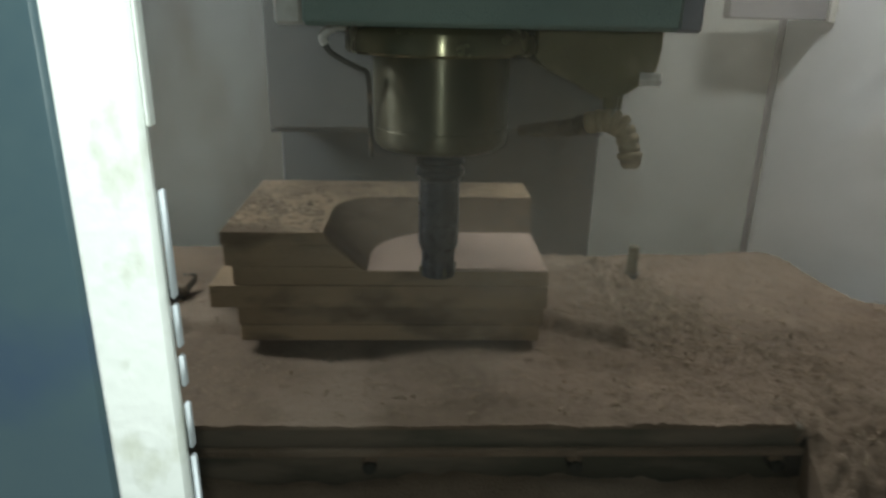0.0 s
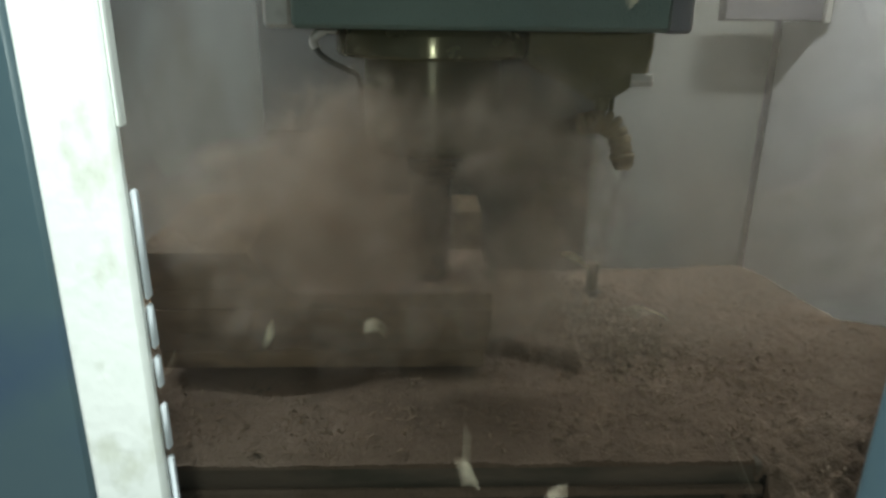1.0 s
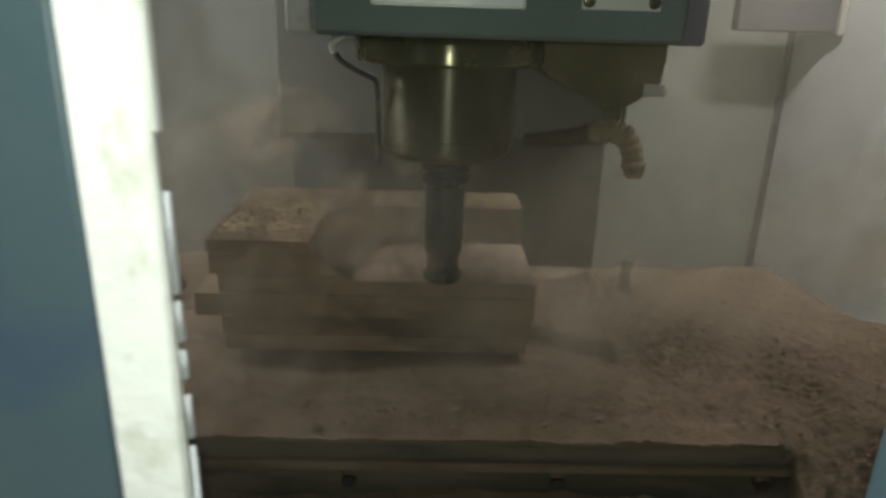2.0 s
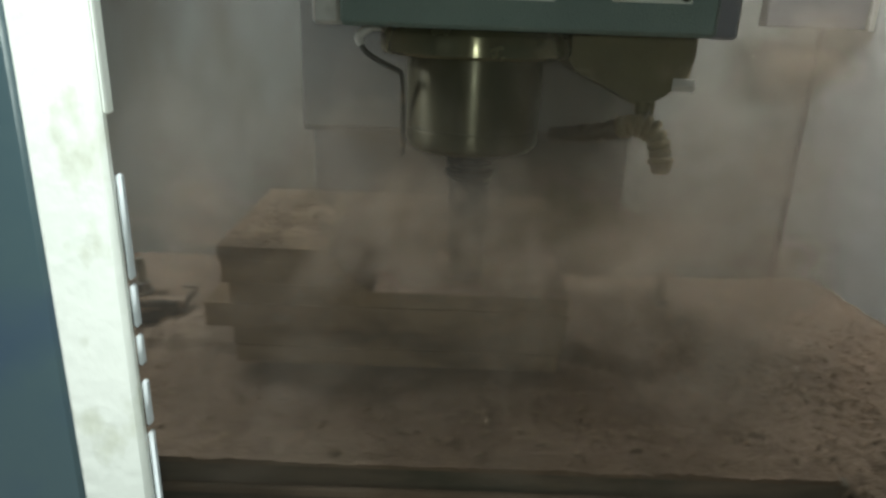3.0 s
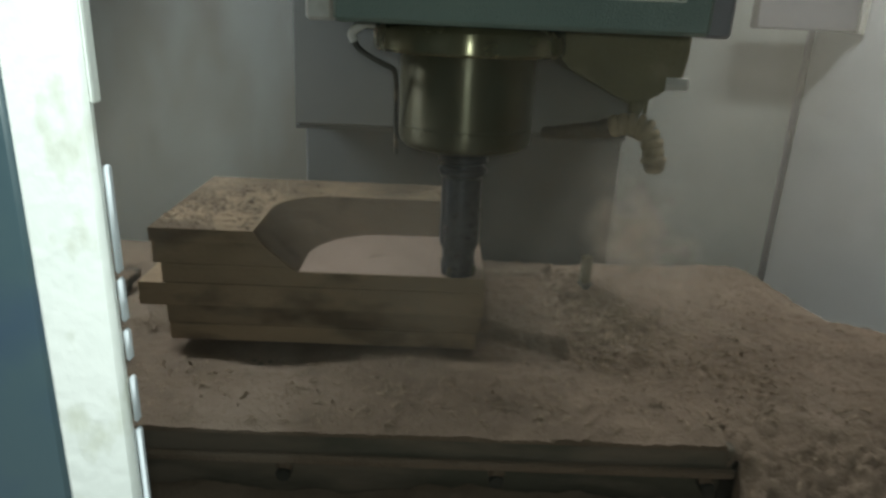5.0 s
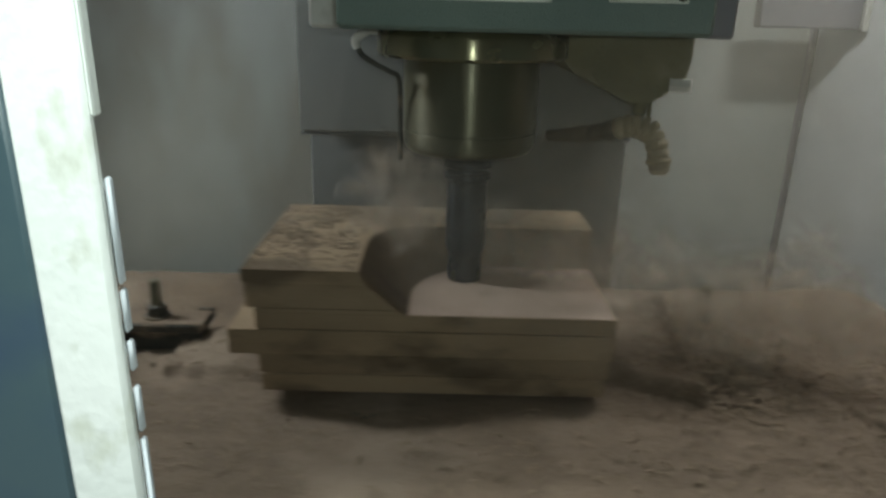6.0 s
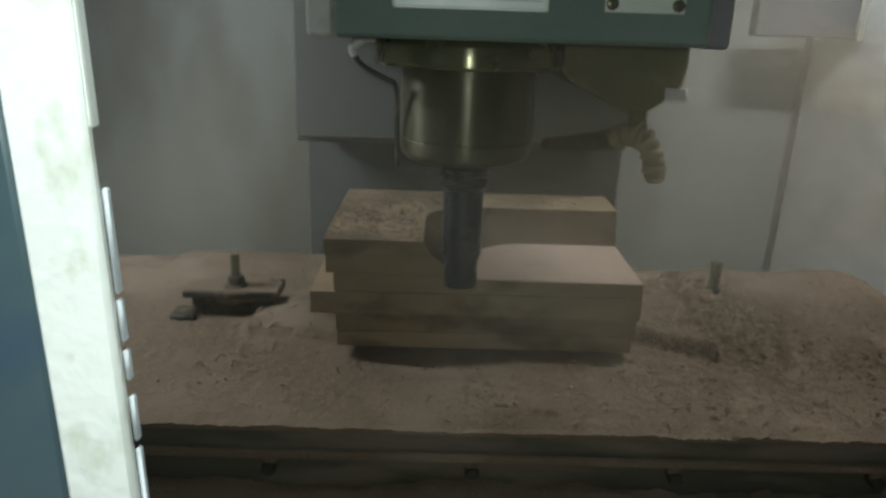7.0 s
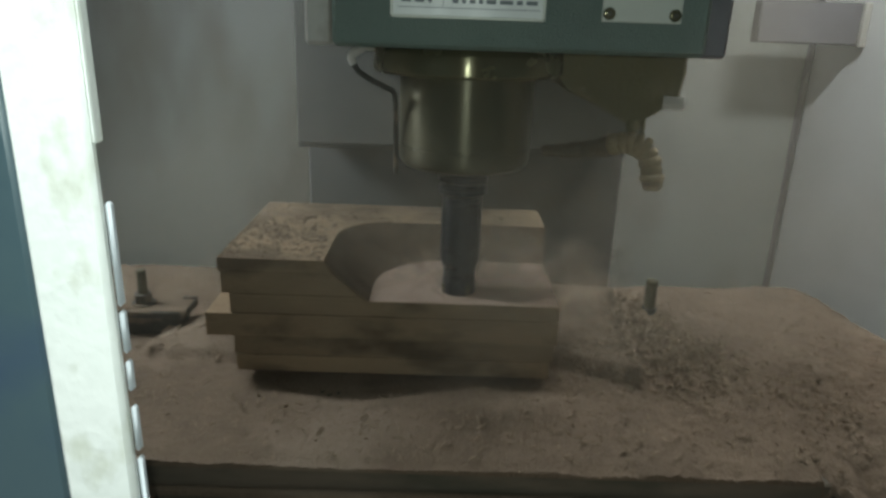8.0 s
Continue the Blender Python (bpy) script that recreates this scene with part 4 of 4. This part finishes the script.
def chip(k, start, through_at, seconds, end, turn=None):
    """A chip thrown from the cut at start, passing a place at a time, and coming down at end."""
    ob = tagged(new("wood_chip", SLIVERS[1 if turn else k % 3]), "pale fresh wood chip thrown from the cutter", "wood chip", "flying wood chips")
    rnd = random.Random(k)
    rows = [(t, pose(*in_stack(t, k))) for t in [r[0] for r in TABLE] if t < start - 0.04]
    p0, p1, p2 = in_stack(start, k), Vector(through_at), Vector(end)
    rows.append((start, pose(*p0)))
    a, b, c = (rnd.uniform(-80, 80) for _ in range(3))
    if turn:
        a, b, c = turn
    out = start + (seconds - start) * 0.35
    rows.append((out, pose(*(p0.lerp(p1, 0.3) + Vector((0, -0.02, 0.10))), a * 0.4, b * 0.4, c * 0.4)))
    rows.append((seconds, pose(*p1, a, b, c)))
    late = seconds + 0.16
    rows.append((late, pose(*p2, a + 50, b + 40, c)))
    if late < 7.5:
        side = 0.98 if p2.x > 0 else -0.98
        rows.append((late + 0.25, pose(side, -0.35 - 0.006 * k, 0.47, a + 70, b + 60, c)))
        rows.append((8.0, pose(side, -0.35 - 0.006 * k, 0.425, a + 70, b + 60, c)))
    CHIP_ROWS.append((ob, rows))


rnd = random.Random(77)
for k, (t, x, y, d, ex, ey) in enumerate((
        (0.9, 835, 440, 0.80, 800, 1100), (0.9, 718, 670, 0.62, 700, 1300), (0.9, 450, 400, 0.8, 120, 900), (0.9, 520, 225, 0.9, 300, -200), (0.9, 510, 85, 0.8, 200, -300),
        (0.9, 1000, 100, 0.75, 1200, -300), (0.9, 1240, 240, 0.7, 1900, 200), (0.9, 925, 565, 0.7, 1000, 1200), (0.9, 1000, 350, 0.8, 1500, 1200), (0.9, 340, 710, 0.6, 0, 1300), (0.9, 620, 720, 0.65, 560, 1300), (0.9, 885, 220, 0.9, 1000, -300),
        (1.0, 670, 590, 0.6, 640, 1300), (1.0, 1015, 480, 0.8, 1300, 1300), (1.0, 830, 850, 0.5, 860, 1500), (1.0, 480, 590, 0.7, 300, 1300), (1.0, 1140, 580, 0.75, 1400, 1300), (1.0, 1150, 20, 0.45, 1250, -500),
        (2.2, 1120, 190, 0.20, 1900, 900), (2.2, 938, 350, 0.9, 1300, 1200), (2.2, 450, 650, 0.55, 380, 1400), (2.2, 405, 410, 0.8, 100, 1200), (2.2, 740, 400, 0.9, 600, 1200), (2.2, 760, 840, 0.55, 900, 1500), (2.2, 950, 610, 0.65, 960, 1400), (2.2, 740, 325, 0.95, 500, -300),
        (3.5, 970, 735, 0.60, 1000, 1400), (3.5, 940, 308, 1.0, 1300, -300), (4.6, 925, 430, 0.9, 1200, 1300), (6.6, 390, 650, 0.8, 200, 1300))):
    tt = t + 0.16
    chip(k, t - 0.15, spot(t, x, y, d), t, spot(min(8.0, tt), ex, ey, d - 0.02), (35, 55, 0) if k == 18 else None)


# ---------------------------------------------------------------- motion
def motions():
    rows = [(t, pose(x, y, 0)) for t, x, y in TABLE]
    for ob in (table, dust_bed, dust_heap, shavings, crumbs, stack, stack_crumbs, clamp, stud):
        walk(ob, rows)
    walk(saddle_dust, [(t, pose(0.15, y, 0)) for t, x, y in TABLE])
    walk(tool, [(0.1 * k, pose(0, 0, 0, 0, 0, (80 * k) % 360)) for k in range(81)])
    walk(door, [(t, pose(x, -0.64, 0)) for t, x in ((0.0, -0.142), (0.5, -0.1425), (0.8, -0.149), (1.0, -0.1425), (1.2, -0.145), (1.35, -0.137), (1.5, -0.1333), (1.7, -0.136), (1.9, -0.131), (2.0, -0.1455), (2.1, -0.166), (2.2, -0.179), (3.3, -0.1835), (3.6, -0.1865), (4.5, -0.182), (6.0, -0.186), (6.5, -0.187), (8.0, -0.181))])
    walk(door_right, [(t, pose(x, -0.64, 0)) for t, x in ((0.0, 0.250), (0.5, 0.244), (0.8, 0.236), (1.0, 0.229), (1.2, 0.217), (1.3, 0.2155), (1.5, 0.2195), (1.7, 0.2185), (1.9, 0.2345), (2.1, 0.2325), (2.3, 0.25), (3.2, 0.34), (3.6, 0.36), (8.0, 0.36))])
    for ob, r in PUFF_ROWS + CHIP_ROWS:
        walk(ob, r)


motions()
